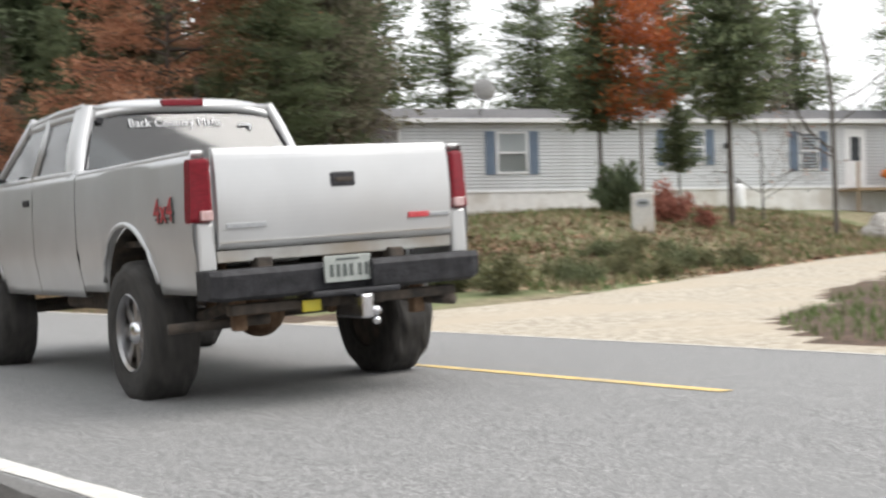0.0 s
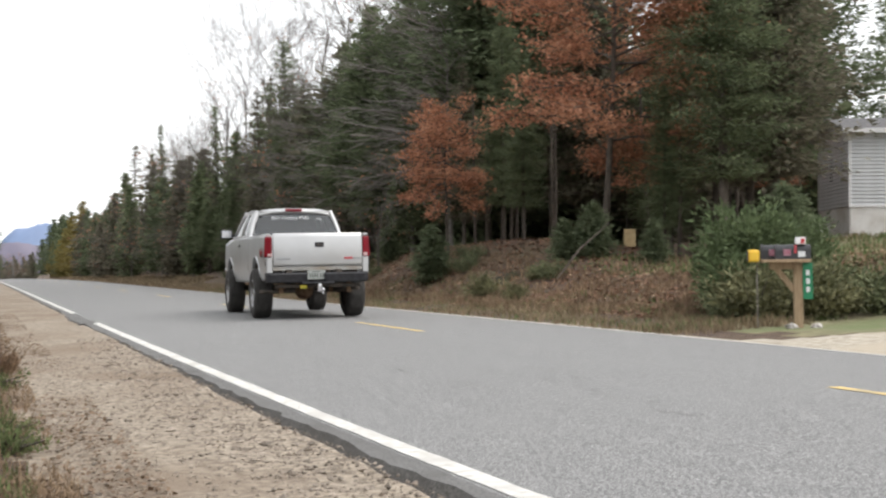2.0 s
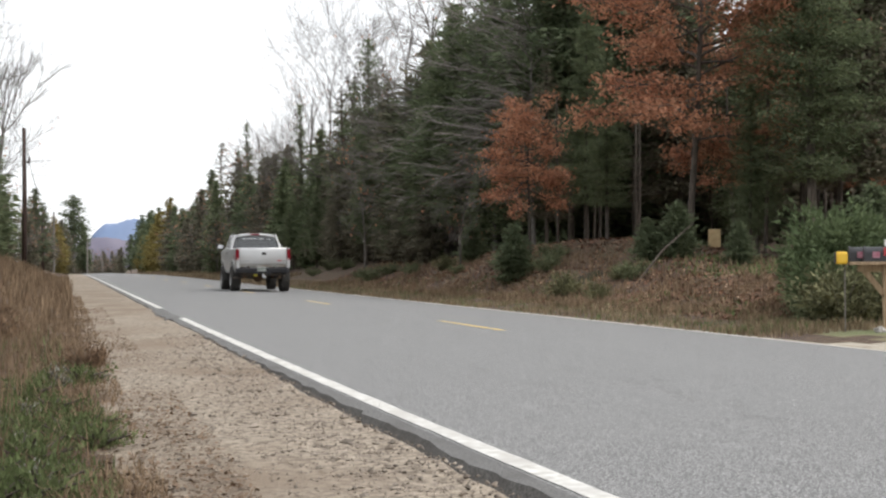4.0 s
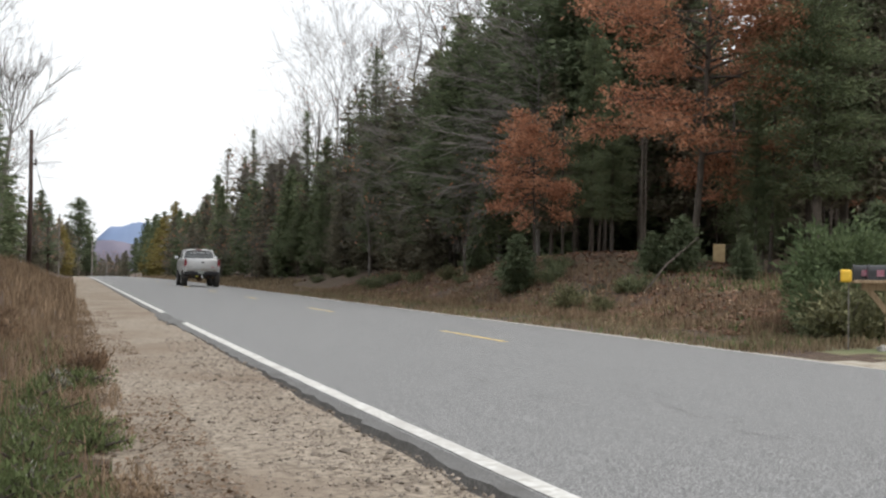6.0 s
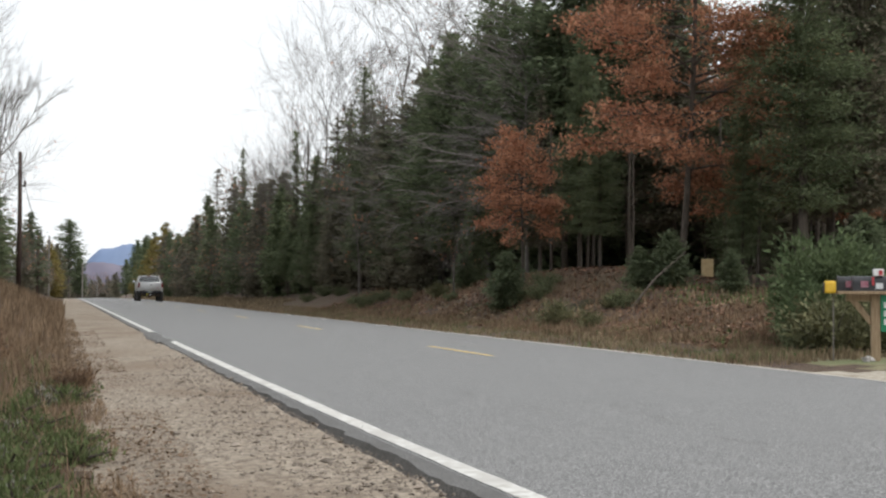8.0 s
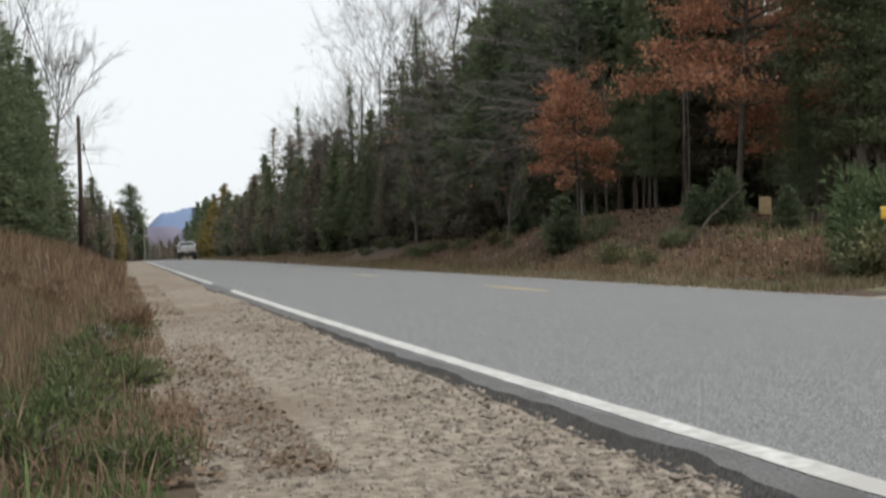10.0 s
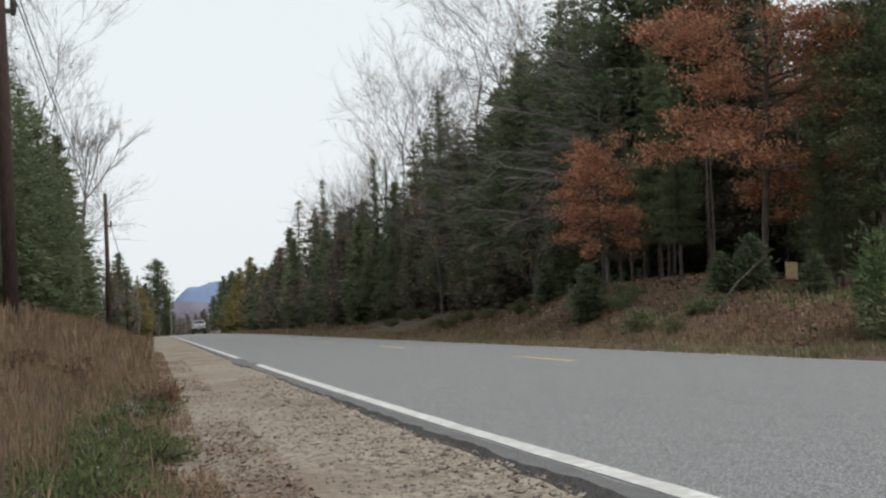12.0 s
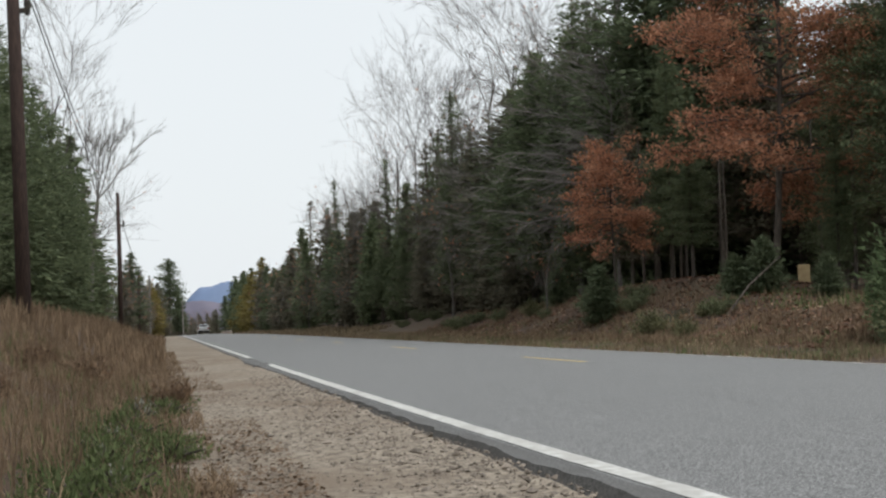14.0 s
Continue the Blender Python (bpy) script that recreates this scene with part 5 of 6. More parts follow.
    pl = part("licence_plate", one_box(-0.215, 0.085, -1.262, -1.25, 0.64, 0.79, 0.004), PLATE, t, "pale licence plate")
    part("plate_print", one_box(-0.14, 0.01, -1.266, -1.26, 0.763, 0.773), DARK_INK, pl)
    for k in range(6):
        x = -0.182 + k * 0.042 + (0.014 if k > 3 else 0)
        part("plate_print", one_box(x, x + 0.022, -1.266, -1.26, 0.67, 0.74), DARK_INK, pl)
    # hitch, tag and exhaust
    part("hitch_receiver", one_box(-0.75, 0.72, -1.16, -1.08, 0.50, 0.56, 0.01), UNDERSIDE, t)
    hb = part("ball_mount", one_box(-0.075, 0.0, -1.42, -1.10, 0.43, 0.57, 0.015), CHROME, t, "bright drop ball mount")
    ball = bmesh.new()
    bmesh.ops.create_uvsphere(ball, u_segments=16, v_segments=10, radius=0.03, matrix=Matrix.Translation((0.02, -1.40, 0.47)))
    bmesh.ops.create_uvsphere(ball, u_segments=16, v_segments=10, radius=0.025, matrix=Matrix.Translation((0.02, -1.40, 0.415)))
    part("hitch_ball", ball, CHROME, hb, "chrome hitch ball", smooth=True)
    part("tag", one_box(-0.325, -0.21, -1.185, -1.165, 0.485, 0.55, 0.004), YELLOW_TAG, t, "yellow tag")
    part("exhaust_pipe", one_tube([(0.55, 0.3, 0.52), (0.62, -0.6, 0.5), (0.62, -1.0, 0.48), (0.66, -1.22, 0.475)], [0.032] * 4, 12), UNDERSIDE, t, smooth=True)
    part("muffler", one_tube([(-0.95, -0.72, 0.43), (-0.35, -0.78, 0.44)], [0.03, 0.03], 12), UNDERSIDE, t, "dull exhaust tube", smooth=True)
    for x in (-0.62, 0.56):
        part("leaf_spring", one_tube([(x, -0.95, 0.56), (x, -0.4, 0.46), (x, 0, 0.44), (x, 0.5, 0.47), (x, 0.85, 0.56)], [0.035] * 5, 6), UNDERSIDE, t)
        part("shackle", one_box(x - 0.04, x + 0.04, -0.99, -0.92, 0.40, 0.60, 0.01), RUST, t)
        part("shock_absorber", one_tube([(x * 0.75, -0.12, 0.40), (x * 0.6, -0.25, 0.85)], [0.032, 0.04], 8), RUST, t)
    part("rear_axle", one_tube([(-0.72, 0, WHEEL_R), (-0.2, 0, WHEEL_R), (0.2, 0, WHEEL_R), (0.72, 0, WHEEL_R)], [0.05, 0.055, 0.055, 0.05], 12), UNDERSIDE, t)
    dif = bmesh.new()
    bmesh.ops.create_uvsphere(dif, u_segments=16, v_segments=10, radius=0.17, matrix=Matrix.Translation((-0.05, 0, WHEEL_R)))
    part("differential", dif, RUST, t, "rusty differential housing", smooth=True)
    part("front_axle", one_tube([(-0.72, BASE, WHEEL_R), (0.72, BASE, WHEEL_R)], [0.06, 0.06], 10), UNDERSIDE, t)
    part("drive_shaft", one_tube([(-0.05, 0.1, 0.45), (0.0, 2.2, 0.55)], [0.045, 0.045], 10), UNDERSIDE, t)
    for x in (-0.42, 0.42):
        part("frame_rail", one_box(x - 0.05, x + 0.05, -1.05, 4.1, 0.56, 0.72, 0.01), UNDERSIDE, t)
    part("fuel_tank", one_box(-0.72, -0.45, 0.8, 1.9, 0.48, 0.7, 0.03), UNDERSIDE, t)
    # cab shell
    roof_z, glass_z = 1.94, 1.43
    ring = [(0.84, 1.02, glass_z), (0.62, 1.22, roof_z - 0.06)]
    part("cab_floor", one_box(-0.82, 0.82, 1.0, 3.1, 0.66, 0.72), UNDERSIDE, t)
    part("cab_back", one_box(-0.86, 0.86, 1.0, 1.04, 0.70, 1.44, 0.015), PAINT, t)
    roof = bmesh.new()
    ys = [1.16, 1.22, 1.4, 1.8, 2.2, 2.42, 2.5]
    rings = []
    for y in ys:
        dz = -0.05 if y in (1.16, 2.5) else 0
        rings.append([roof.verts.new((x * 0.735, y, roof_z + 0.012 - 0.085 * abs(x) ** 4 + dz - 0.012 * abs(y - 1.8))) for x in np.linspace(-1, 1, 15)])
    for a, b in zip(rings, rings[1:]):
        for i in range(14):
            roof.faces.new((a[i], a[i + 1], b[i + 1], b[i]))
    ext = bmesh.ops.extrude_face_region(roof, geom=roof.faces[:])
    for v in ext["geom"]:
        if isinstance(v, bmesh.types.BMVert):
            v.co.z -= 0.05
    bmesh.ops.recalc_face_normals(roof, faces=roof.faces)
    part("roof", roof, PAINT, t, smooth=True)
    for s in (-1, 1):
        pil = bmesh.new()
        rows = []
        for u in np.linspace(0, 1, 7):
            z = 1.40 + 0.50 * u
            bx = 0.885 - 0.155 * u - 0.02 * math.sin(u * math.pi) * -1
            ring = [(bx - 0.105, 1.02 + 0.16 * u), (bx - 0.04, 1.005 + 0.16 * u), (bx - 0.008, 1.03 + 0.16 * u), (bx, 1.09 + 0.15 * u), (bx, 1.20 + 0.12 * u), (bx - 0.05, 1.20 + 0.12 * u)]
            rows.append([pil.verts.new((s * px, py, z)) for px, py in ring])
        for a, b in zip(rows, rows[1:]):
            for i in range(6):
                pil.faces.new((a[i], a[(i + 1) % 6], b[(i + 1) % 6], b[i]))
        bmesh.ops.recalc_face_normals(pil, faces=pil.faces)
        part("rear_cab_pillar", pil, PAINT, t, smooth=True)
        part("door_pillar", one_tube([(s * 0.86, 2.0, 1.42), (s * 0.70, 1.98, 1.90)], [0.035, 0.03], 8), PAINT, t, smooth=True)
        part("front_pillar", one_tube([(s * 0.85, 3.1, 1.42), (s * 0.70, 2.46, 1.90)], [0.04, 0.035], 8), PAINT, t, smooth=True)
        part("roof_rail", one_tube([(s * 0.715, 1.22, 1.885), (s * 0.72, 1.8, 1.89), (s * 0.71, 2.48, 1.875)], [0.026] * 3, 8), PAINT, t, smooth=True)
        part("belt_rail", one_tube([(s * 0.86, 1.04, 1.42), (s * 0.865, 3.1, 1.44)], [0.025] * 2, 8), PAINT, t, smooth=True)
        c = [(s * 0.855, 1.10, 1.43), (s * 0.86, 1.96, 1.44), (s * 0.71, 1.96, 1.88), (s * 0.715, 1.24, 1.87)]
        part("side_window", quad_slab(c if s > 0 else c[::-1], 0.006), GLASS, t, "tinted side window")
        c = [(s * 0.86, 2.03, 1.44), (s * 0.855, 3.02, 1.45), (s * 0.71, 2.46, 1.88), (s * 0.71, 2.03, 1.88)]
        part("side_window", quad_slab(c if s > 0 else c[::-1], 0.006), GLASS, t, "tinted side window")
        mir = part("mirror", one_box(min(s * 0.93, s * 1.16), max(s * 0.93, s * 1.16), 2.86, 2.96, 1.42, 1.60, 0.025), BLACK_PLASTIC, t, "black door mirror")
        part("mirror_glass", one_box(min(s * 0.95, s * 1.14), max(s * 0.95, s * 1.14), 2.852, 2.862, 1.44, 1.58, 0.004), CHROME, mir, "mirror glass")
        part("mirror_arm", one_tube([(s * 0.85, 2.92, 1.47), (s * 0.97, 2.91, 1.49)], [0.02, 0.02], 6), BLACK_PLASTIC, mir)
    rear = [(-0.80, 1.035, 1.44), (0.80, 1.035, 1.44), (0.655, 1.185, 1.86), (-0.655, 1.185, 1.86)]
    rw = part("rear_window", quad_slab(rear, 0.006), GLASS, t, "wide tinted rear window")
    rw.visible_shadow = False
    for i in range(4):
        a, b = rear[i], rear[(i + 1) % 4]
        part("window_seal", one_tube([a, b], [0.014, 0.014], 6), BLACK_PLASTIC, t)
    part("windscreen", quad_slab([(0.80, 3.12, 1.44), (-0.80, 3.12, 1.44), (-0.66, 2.5, 1.87), (0.66, 2.5, 1.87)], 0.006), CLEAR_GLASS, t)
    part("roof_edge", one_tube([(-0.67, 1.185, 1.875), (0, 1.175, 1.89), (0.67, 1.185, 1.875)], [0.022, 0.026, 0.022], 8), PAINT, t, smooth=True)
    part("brake_lamp", one_box(-0.17, 0.14, 1.13, 1.19, 1.885, 1.935, 0.008), LAMP_RED, t, "high red brake lamp")
    slope = math.degrees(math.atan2(0.42, 0.15))
    lettering("lettering", "Back Country Mafia", 0.088, pose(-0.08, 1.138, 1.765, slope, 0, 0), WHITE_VINYL, t, "white window lettering")
    part("sticker", one_box(0.40, 0.50, 1.122, 1.13, 1.735, 1.75, 0.002), WHITE_VINYL, t)
    part("sticker", one_box(0.48, 0.50, 1.114, 1.122, 1.70, 1.74, 0.002), WHITE_VINYL, t)
    part("sticker", one_box(-0.66, -0.61, 1.13, 1.136, 1.77, 1.81, 0.002), BLACK_PLASTIC, t)
    for s in (-1, 1):
        m = pose(s * 0.912, -0.66, 1.10, 90, 0, -90 if s < 0 else 90)
        lettering("lettering", "4x4", 0.215, pose(s * 0.9105, -0.668, 1.095, 90, 0, -90 if s < 0 else 90), DARK_INK, t, "black edge of the side lettering", 0.003)
        lettering("lettering", "4x4", 0.20, m, RED_BADGE, t, "red and black side lettering", 0.003)
        part("decal_stripe", one_box(min(s * 0.900, s * 0.909), max(s * 0.900, s * 0.909), -0.80, -0.52, 1.05, 1.066), DARK_INK, t)
    for x in (-0.42, 0.42):
        part("seat_back", one_box(x - 0.27, x + 0.27, 2.0, 2.14, 0.8, 1.42, 0.05), INTERIOR, t)
        part("headrest", one_box(x - 0.12, x + 0.12, 2.0, 2.1, 1.42, 1.6, 0.04), INTERIOR, t)
        part("seat", one_box(x - 0.27, x + 0.27, 2.05, 2.6, 0.75, 0.95, 0.05), INTERIOR, t)
    part("rear_bench", one_box(-0.7, 0.7, 1.1, 1.5, 0.75, 1.35, 0.06), INTERIOR, t)
    part("dashboard", one_box(-0.78, 0.78, 2.85, 3.2, 1.0, 1.40, 0.05), INTERIOR, t)
    bonnet = one_box(-0.83, 0.83, 3.1, 4.22, 1.28, 1.42, 0.04)
    part("hood", bonnet, PAINT, t)
    part("engine_bay", one_box(-0.42, 0.42, 3.1, 4.2, 0.66, 1.28), UNDERSIDE, t)
    part("grille", one_box(-0.82, 0.82, 4.20, 4.27, 0.95, 1.30, 0.02), CHROME, t)
    part("front_bumper", one_box(-0.90, 0.90, 4.22, 4.40, 0.66, 0.86, 0.04), CHROME, t)
    for x in (-0.68, 0.68):
        part("headlight", one_box(x - 0.13, x + 0.13, 4.25, 4.29, 1.02, 1.24, 0.015), LAMP_CLEAR, t)
    for p in t.children:
        p.location.z += 0.045
    wheels = [build_wheel(t, s, y) for s in (-1, 1) for y in (0.0, BASE)]
    return t, wheels


TRUCK, WHEELS = build_truck()
# seconds, x, y of the rear axle, turn and lean in degrees
TRUCK_ROWS = [(0, 4.345, 7.32, -5.4, -2.0), (0.5, 4.59, 10.57, -5.4, -1.0), (1.0, 4.92, 14.28, -4.5, -0.5), (1.5, 5.19, 18.42, -3.7, -0.3), (2.0, 5.42, 22.94, -3.0, -0.1), (2.5, 5.67, 28.13, -2.5, 0), (3.0, 5.89, 33.5, -2.2, 0), (3.2, 5.96, 35.8, -2.0, 0),
              (5.3, 6.30, 60.0, -0.6, 0), (6.0, 6.38, 70.0, -0.4, 0), (6.5, 6.40, 78.0, -0.3, 0), (7.0, 6.38, 86.5, -0.2, 0), (9.5, 6.40, 131, -0.2, 0), (10.5, 6.45, 155, -0.2, 0), (11.5, 6.5, 179, -0.3, 0), (12.5, 6.6, 203, -0.5, 0), (13.5, 6.75, 227, -1.0, 0), (14.0, 6.95, 239, -1.5, 0)]


def truck_place(x, y, heading, lean):
    return pose(x, y, road_z(y) + crown_z(x) - 0.012, 0, 0, heading) @ pose(0, 0, 0, 0, lean, 0)


def motions():
    walk(TRUCK, [(t, truck_place(x, y, h, n)) for t, x, y, h, n in TRUCK_ROWS])
    times, ways, leans = ([r[k] for r in TRUCK_ROWS] for k in (0, 2, 4))
    for w in WHEELS:
        home = w.matrix_basis.copy()
        rows, turned, last = [], 0.0, ways[0]
        for k in range(14 * FPS + 1):
            way, lean = float(np.interp(k / FPS, times, ways)), float(np.interp(k / FPS, times, leans))
            turned, last = turned + min(1.5, (way - last) / WHEEL_R), way
            rows.append((k / FPS, pose(-0.022 * lean, 0, 0.011 * lean, 0, -0.2 * lean, 0) @ home @ Matrix.Rotation(-turned, 4, "X")))
        walk(w, rows)


# ---- the mobile home ----
SIDING = material("vinyl_siding", (0.54, 0.555, 0.565), (0.59, 0.605, 0.615), 3, 0.6, third=(0.50, 0.51, 0.515), big=0.5)
TRIM_WHITE = material("white_trim", (0.74, 0.74, 0.74), (0.8, 0.8, 0.8), 5, 0.6)
SKIRT = material("white_skirting", (0.68, 0.67, 0.64), (0.76, 0.75, 0.72), 4, 0.7, third=(0.55, 0.52, 0.47), big=1.2)
SHINGLE = material("grey_shingles", (0.09, 0.09, 0.095), (0.17, 0.165, 0.165), 14, 0.9, 0.6, 40)
SHUTTER = material("blue_shutter", (0.12, 0.165, 0.23), (0.15, 0.195, 0.26), 6, 0.6)
CURTAIN = material("white_blind", (0.62, 0.63, 0.62), (0.7, 0.7, 0.69), 10, 0.8)
# ROOM: near-black colour stands in for the shade of unlit rooms behind glass.
ROOM = material("painted_room_dark", (0.03, 0.035, 0.04), (0.06, 0.065, 0.07), 3, 0.9)
DISH_GREY = material("grey_dish", (0.55, 0.55, 0.55), (0.62, 0.62, 0.62), 6, 0.5)


def board_wall(house, m, x1, z0, z1, step=0.115):
    """A wall of lapped boards; each board is a piece of its own."""
    back = part("wall", one_box(0, x1, -0.004, 0.008, z0, z1), SIDING, house, "pale grey lapped vinyl siding")
    back.matrix_basis = m
    n = int((z1 - z0) / step)
    board = bmesh.new()
    a = [board.verts.new(p) for p in ((0, -0.034, 0.016), (x1, -0.034, 0.016), (x1, -0.012, step), (0, -0.012, step), (0, -0.004, 0), (x1, -0.004, 0), (x1, -0.004, step), (0, -0.004, step))]
    for q in ((0, 1, 2, 3), (4, 5, 1, 0), (3, 2, 6, 7), (0, 3, 7, 4), (1, 5, 6, 2)):
        board.faces.new([a[i] for i in q])
    one = part("siding_board", board, SIDING, back)
    one.location = (0, 0, z0)
    for k in range(1, n):
        c = new("siding_board", one.data)
        c.parent = back
        c.location = (0, 0, z0 + k * step)


def build_window(house, x0, x1, z0, z1, shutters=(True, True), bright=True):
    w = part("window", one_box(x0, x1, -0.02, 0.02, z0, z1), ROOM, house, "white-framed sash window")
    if bright:
        part("blind", one_box(x0 + 0.06, x1 - 0.06, -0.032, -0.022, (z0 + z1) / 2 + 0.02, z1 - 0.06), CURTAIN, w, "white blind")
        part("curtain", one_box(x0 + 0.06, x1 - 0.06, -0.032, -0.022, z0 + 0.06, (z0 + z1) / 2 - 0.02), material("grey_screen", (0.34, 0.34, 0.32), (0.40, 0.40, 0.38), 6, 0.8), w, "grey insect screen")
    part("pane", one_box(x0 + 0.04, x1 - 0.04, -0.05, -0.045, z0 + 0.04, z1 - 0.04), CLEAR_GLASS, w).visible_shadow = False
    for a in ((x0 - 0.03, x0 + 0.05, z0 - 0.03, z1 + 0.03), (x1 - 0.05, x1 + 0.03, z0 - 0.03, z1 + 0.03)):
        part("window_frame", one_box(a[0], a[1], -0.075, -0.012, a[2], a[3], 0.008), TRIM_WHITE, w)
    for zc in (z0, (z0 + z1) / 2, z1):
        part("window_frame", one_box(x0 + 0.05, x1 - 0.05, -0.07, -0.014, zc - 0.03, zc + 0.03, 0.006), TRIM_WHITE, w)
    for on, xa in zip(shutters, (x0 - 0.40, x1 + 0.05)):
        if on:
            sh = part("shutter", one_box(xa, xa + 0.34, -0.055, -0.015, z0 - 0.06, z1 + 0.05, 0.01), SHUTTER, house, "slate-blue shutter")
            for zc in np.arange(z0 + 0.02, z1 - 0.02, 0.09):
                part("slat", one_box(xa + 0.05, xa + 0.29, -0.064, -0.05, zc, zc + 0.05), SHUTTER, sh)


def build_house():
    h = new("mobile_home")
    tagged(h, "long grey vinyl-sided mobile home with blue shutters", "house")
    long, deep, zs, ze = 21.0, 4.2, 0.64, 2.95
    board_wall(h, pose(0, 0, 0), long, zs, ze)
    board_wall(h, pose(0, deep, 0, 0, 0, -90), deep, zs, ze)
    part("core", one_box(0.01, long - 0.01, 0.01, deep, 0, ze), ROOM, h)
    part("skirting", one_box(0.02, long, -0.012, 0.012, -0.4, zs - 0.01), SKIRT, h, "white skirting panels")
    part("skirting", one_box(-0.012, 0.012, 0.02, deep, -0.4, zs - 0.01), SKIRT, h, "white skirting panels")
    part("sill_trim", one_box(-0.03, long, -0.045, -0.005, zs - 0.04, zs + 0.04, 0.006), TRIM_WHITE, h)
    part("corner_trim", one_box(-0.03, 0.06, -0.035, 0.03, zs, ze, 0.006), TRIM_WHITE, h)
    roof = bmesh.new()
    o, mid, top = 0.28, deep / 2, ze + 0.62
    prof = [(-o, ze + 0.06), (mid, top), (deep + o, ze + 0.06), (deep + o, ze - 0.02), (mid, top - 0.1), (-o, ze - 0.02)]
    roof = prism(prof, -0.25, long + 0.25)
    part("roof", roof, SHINGLE, h, "low grey shingled roof")
    gab = prism([(0, ze - 0.01), (mid, top - 0.09), (deep, ze - 0.01)], 0.0, 0.03)
    part("gable", gab, SIDING, h)
    part("fascia", one_box(-0.26, long + 0.26, -o - 0.03, -o - 0.004, ze - 0.08, ze + 0.06, 0.006), TRIM_WHITE, h, "white eaves board")
    part("soffit", one_box(-0.2, long, -o, 0.0, ze - 0.045, ze - 0.025), TRIM_WHITE, h)
    build_window(h, 3.30, 4.36, 1.24, 2.56)
    build_window(h, 9.4, 10.75, 1.50, 2.62, bright=False)
    build_window(h, 14.43, 15.15, 1.26, 2.56, bright=False)
    build_window(h, 18.9, 19.8, 1.3, 2.56)
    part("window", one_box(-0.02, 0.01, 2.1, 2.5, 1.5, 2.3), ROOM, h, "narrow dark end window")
    d = part("door", one_box(16.2, 17.05, -0.05, 0.02, zs, 2.68, 0.01), TRIM_WHITE, h, "white front door with oval glass")
    part("door_glass", one_box(16.44, 16.82, -0.06, -0.045, 1.55, 2.4, 0.02), ROOM, d)
    part("door_knob", one_tube([(16.3, -0.05, 1.6), (16.3, -0.11, 1.6)], [0.035, 0.03], 8), CHROME, d)
    part("wall_lamp", one_box(11.5, 11.62, -0.12, -0.02, 2.0, 2.2, 0.02), BLACK_PLASTIC, h)
    h.matrix_basis = pose(25.23, 34.14, 1.88, 0, 0.61, -22.67)
    return h


HOUSE = build_house()


def house_point(x, y, z):
    return HOUSE.matrix_basis @ Vector((x, y, z))


def build_dish():
    d = new("satellite_dish")
    tagged(d, "grey satellite dish on a bent mast on the roof", "satellite dish")
    bm = bmesh.new()
    rings = []
    for r in (0.0, 0.12, 0.24, 0.36, 0.42):
        rings.append([bm.verts.new((r * math.cos(a), -0.10 + 0.55 * r * r, r * 0.86 * math.sin(a))) for a in np.linspace(0, math.tau, 28, endpoint=False)] if r else [bm.verts.new((0, -0.10, 0))])
    for k in range(28):
        bm.faces.new((rings[0][0], rings[1][k], rings[1][(k + 1) % 28]))
    for a, b in zip(rings[1:], rings[2:]):
        for k in range(28):
            bm.faces.new((a[k], b[k], b[(k + 1) % 28], a[(k + 1) % 28]))
    for v in bm.verts:
        v.co = v.co + Vector((0, 0, 0.92))
    ext = bmesh.ops.extrude_face_region(bm, geom=bm.faces[:])
    for v in ext["geom"]:
        if isinstance(v, bmesh.types.BMVert):
            v.co.y += 0.012
    bmesh.ops.recalc_face_normals(bm, faces=bm.faces)
    part("reflector", bm, DISH_GREY, d, "oval grey reflector", smooth=False)
    part("mast", one_tube([(0, 0.05, -0.05), (0, 0.06, 0.6), (0, 0.0, 0.9)], [0.025] * 3, 8), UNDERSIDE, d)
    part("feed_arm", one_tube([(0, -0.05, 0.55), (0, -0.5, 0.72)], [0.015] * 2, 6), UNDERSIDE, d)
    part("feed_horn", one_box(-0.04, 0.04, -0.56, -0.48, 0.70, 0.80, 0.01), UNDERSIDE, d)
    d.matrix_basis = Matrix.Translation(house_point(2.9, 0.55, 3.18)) @ pose(0, 0, 0, 18, 22, -62)


build_dish()

# ---- mailboxes on a post ----
POST_WOOD = material("weathered_post_wood", (0.26, 0.18, 0.11), (0.38, 0.28, 0.18), 8, 0.85, 0.4, 30, stretch=(6, 6, 0.6))
BOX_BLACK = material("black_mailbox", (0.02, 0.02, 0.022), (0.04, 0.04, 0.045), 8, 0.35)
BOX_YELLOW = material("yellow_newspaper_tube", (0.70, 0.42, 0.02), (0.78, 0.50, 0.05), 6, 0.5)
SIGN_GREEN = material("green_sign", (0.0, 0.16, 0.07), (0.01, 0.19, 0.09), 6, 0.4)
FADED_PINK = material("pink_print", (0.28, 0.07, 0.11), (0.36, 0.2, 0.24), 30, 0.5)


def mailbox_shell(w, h, x0, x1):
    """A domed box along x."""
    prof = [(-w / 2, 0), (w / 2, 0)] + [(w / 2 * math.cos(a), h - w / 2 + w / 2 * math.sin(a)) for a in np.linspace(0, math.pi, 10)]
    return prism(prof, x0, x1)


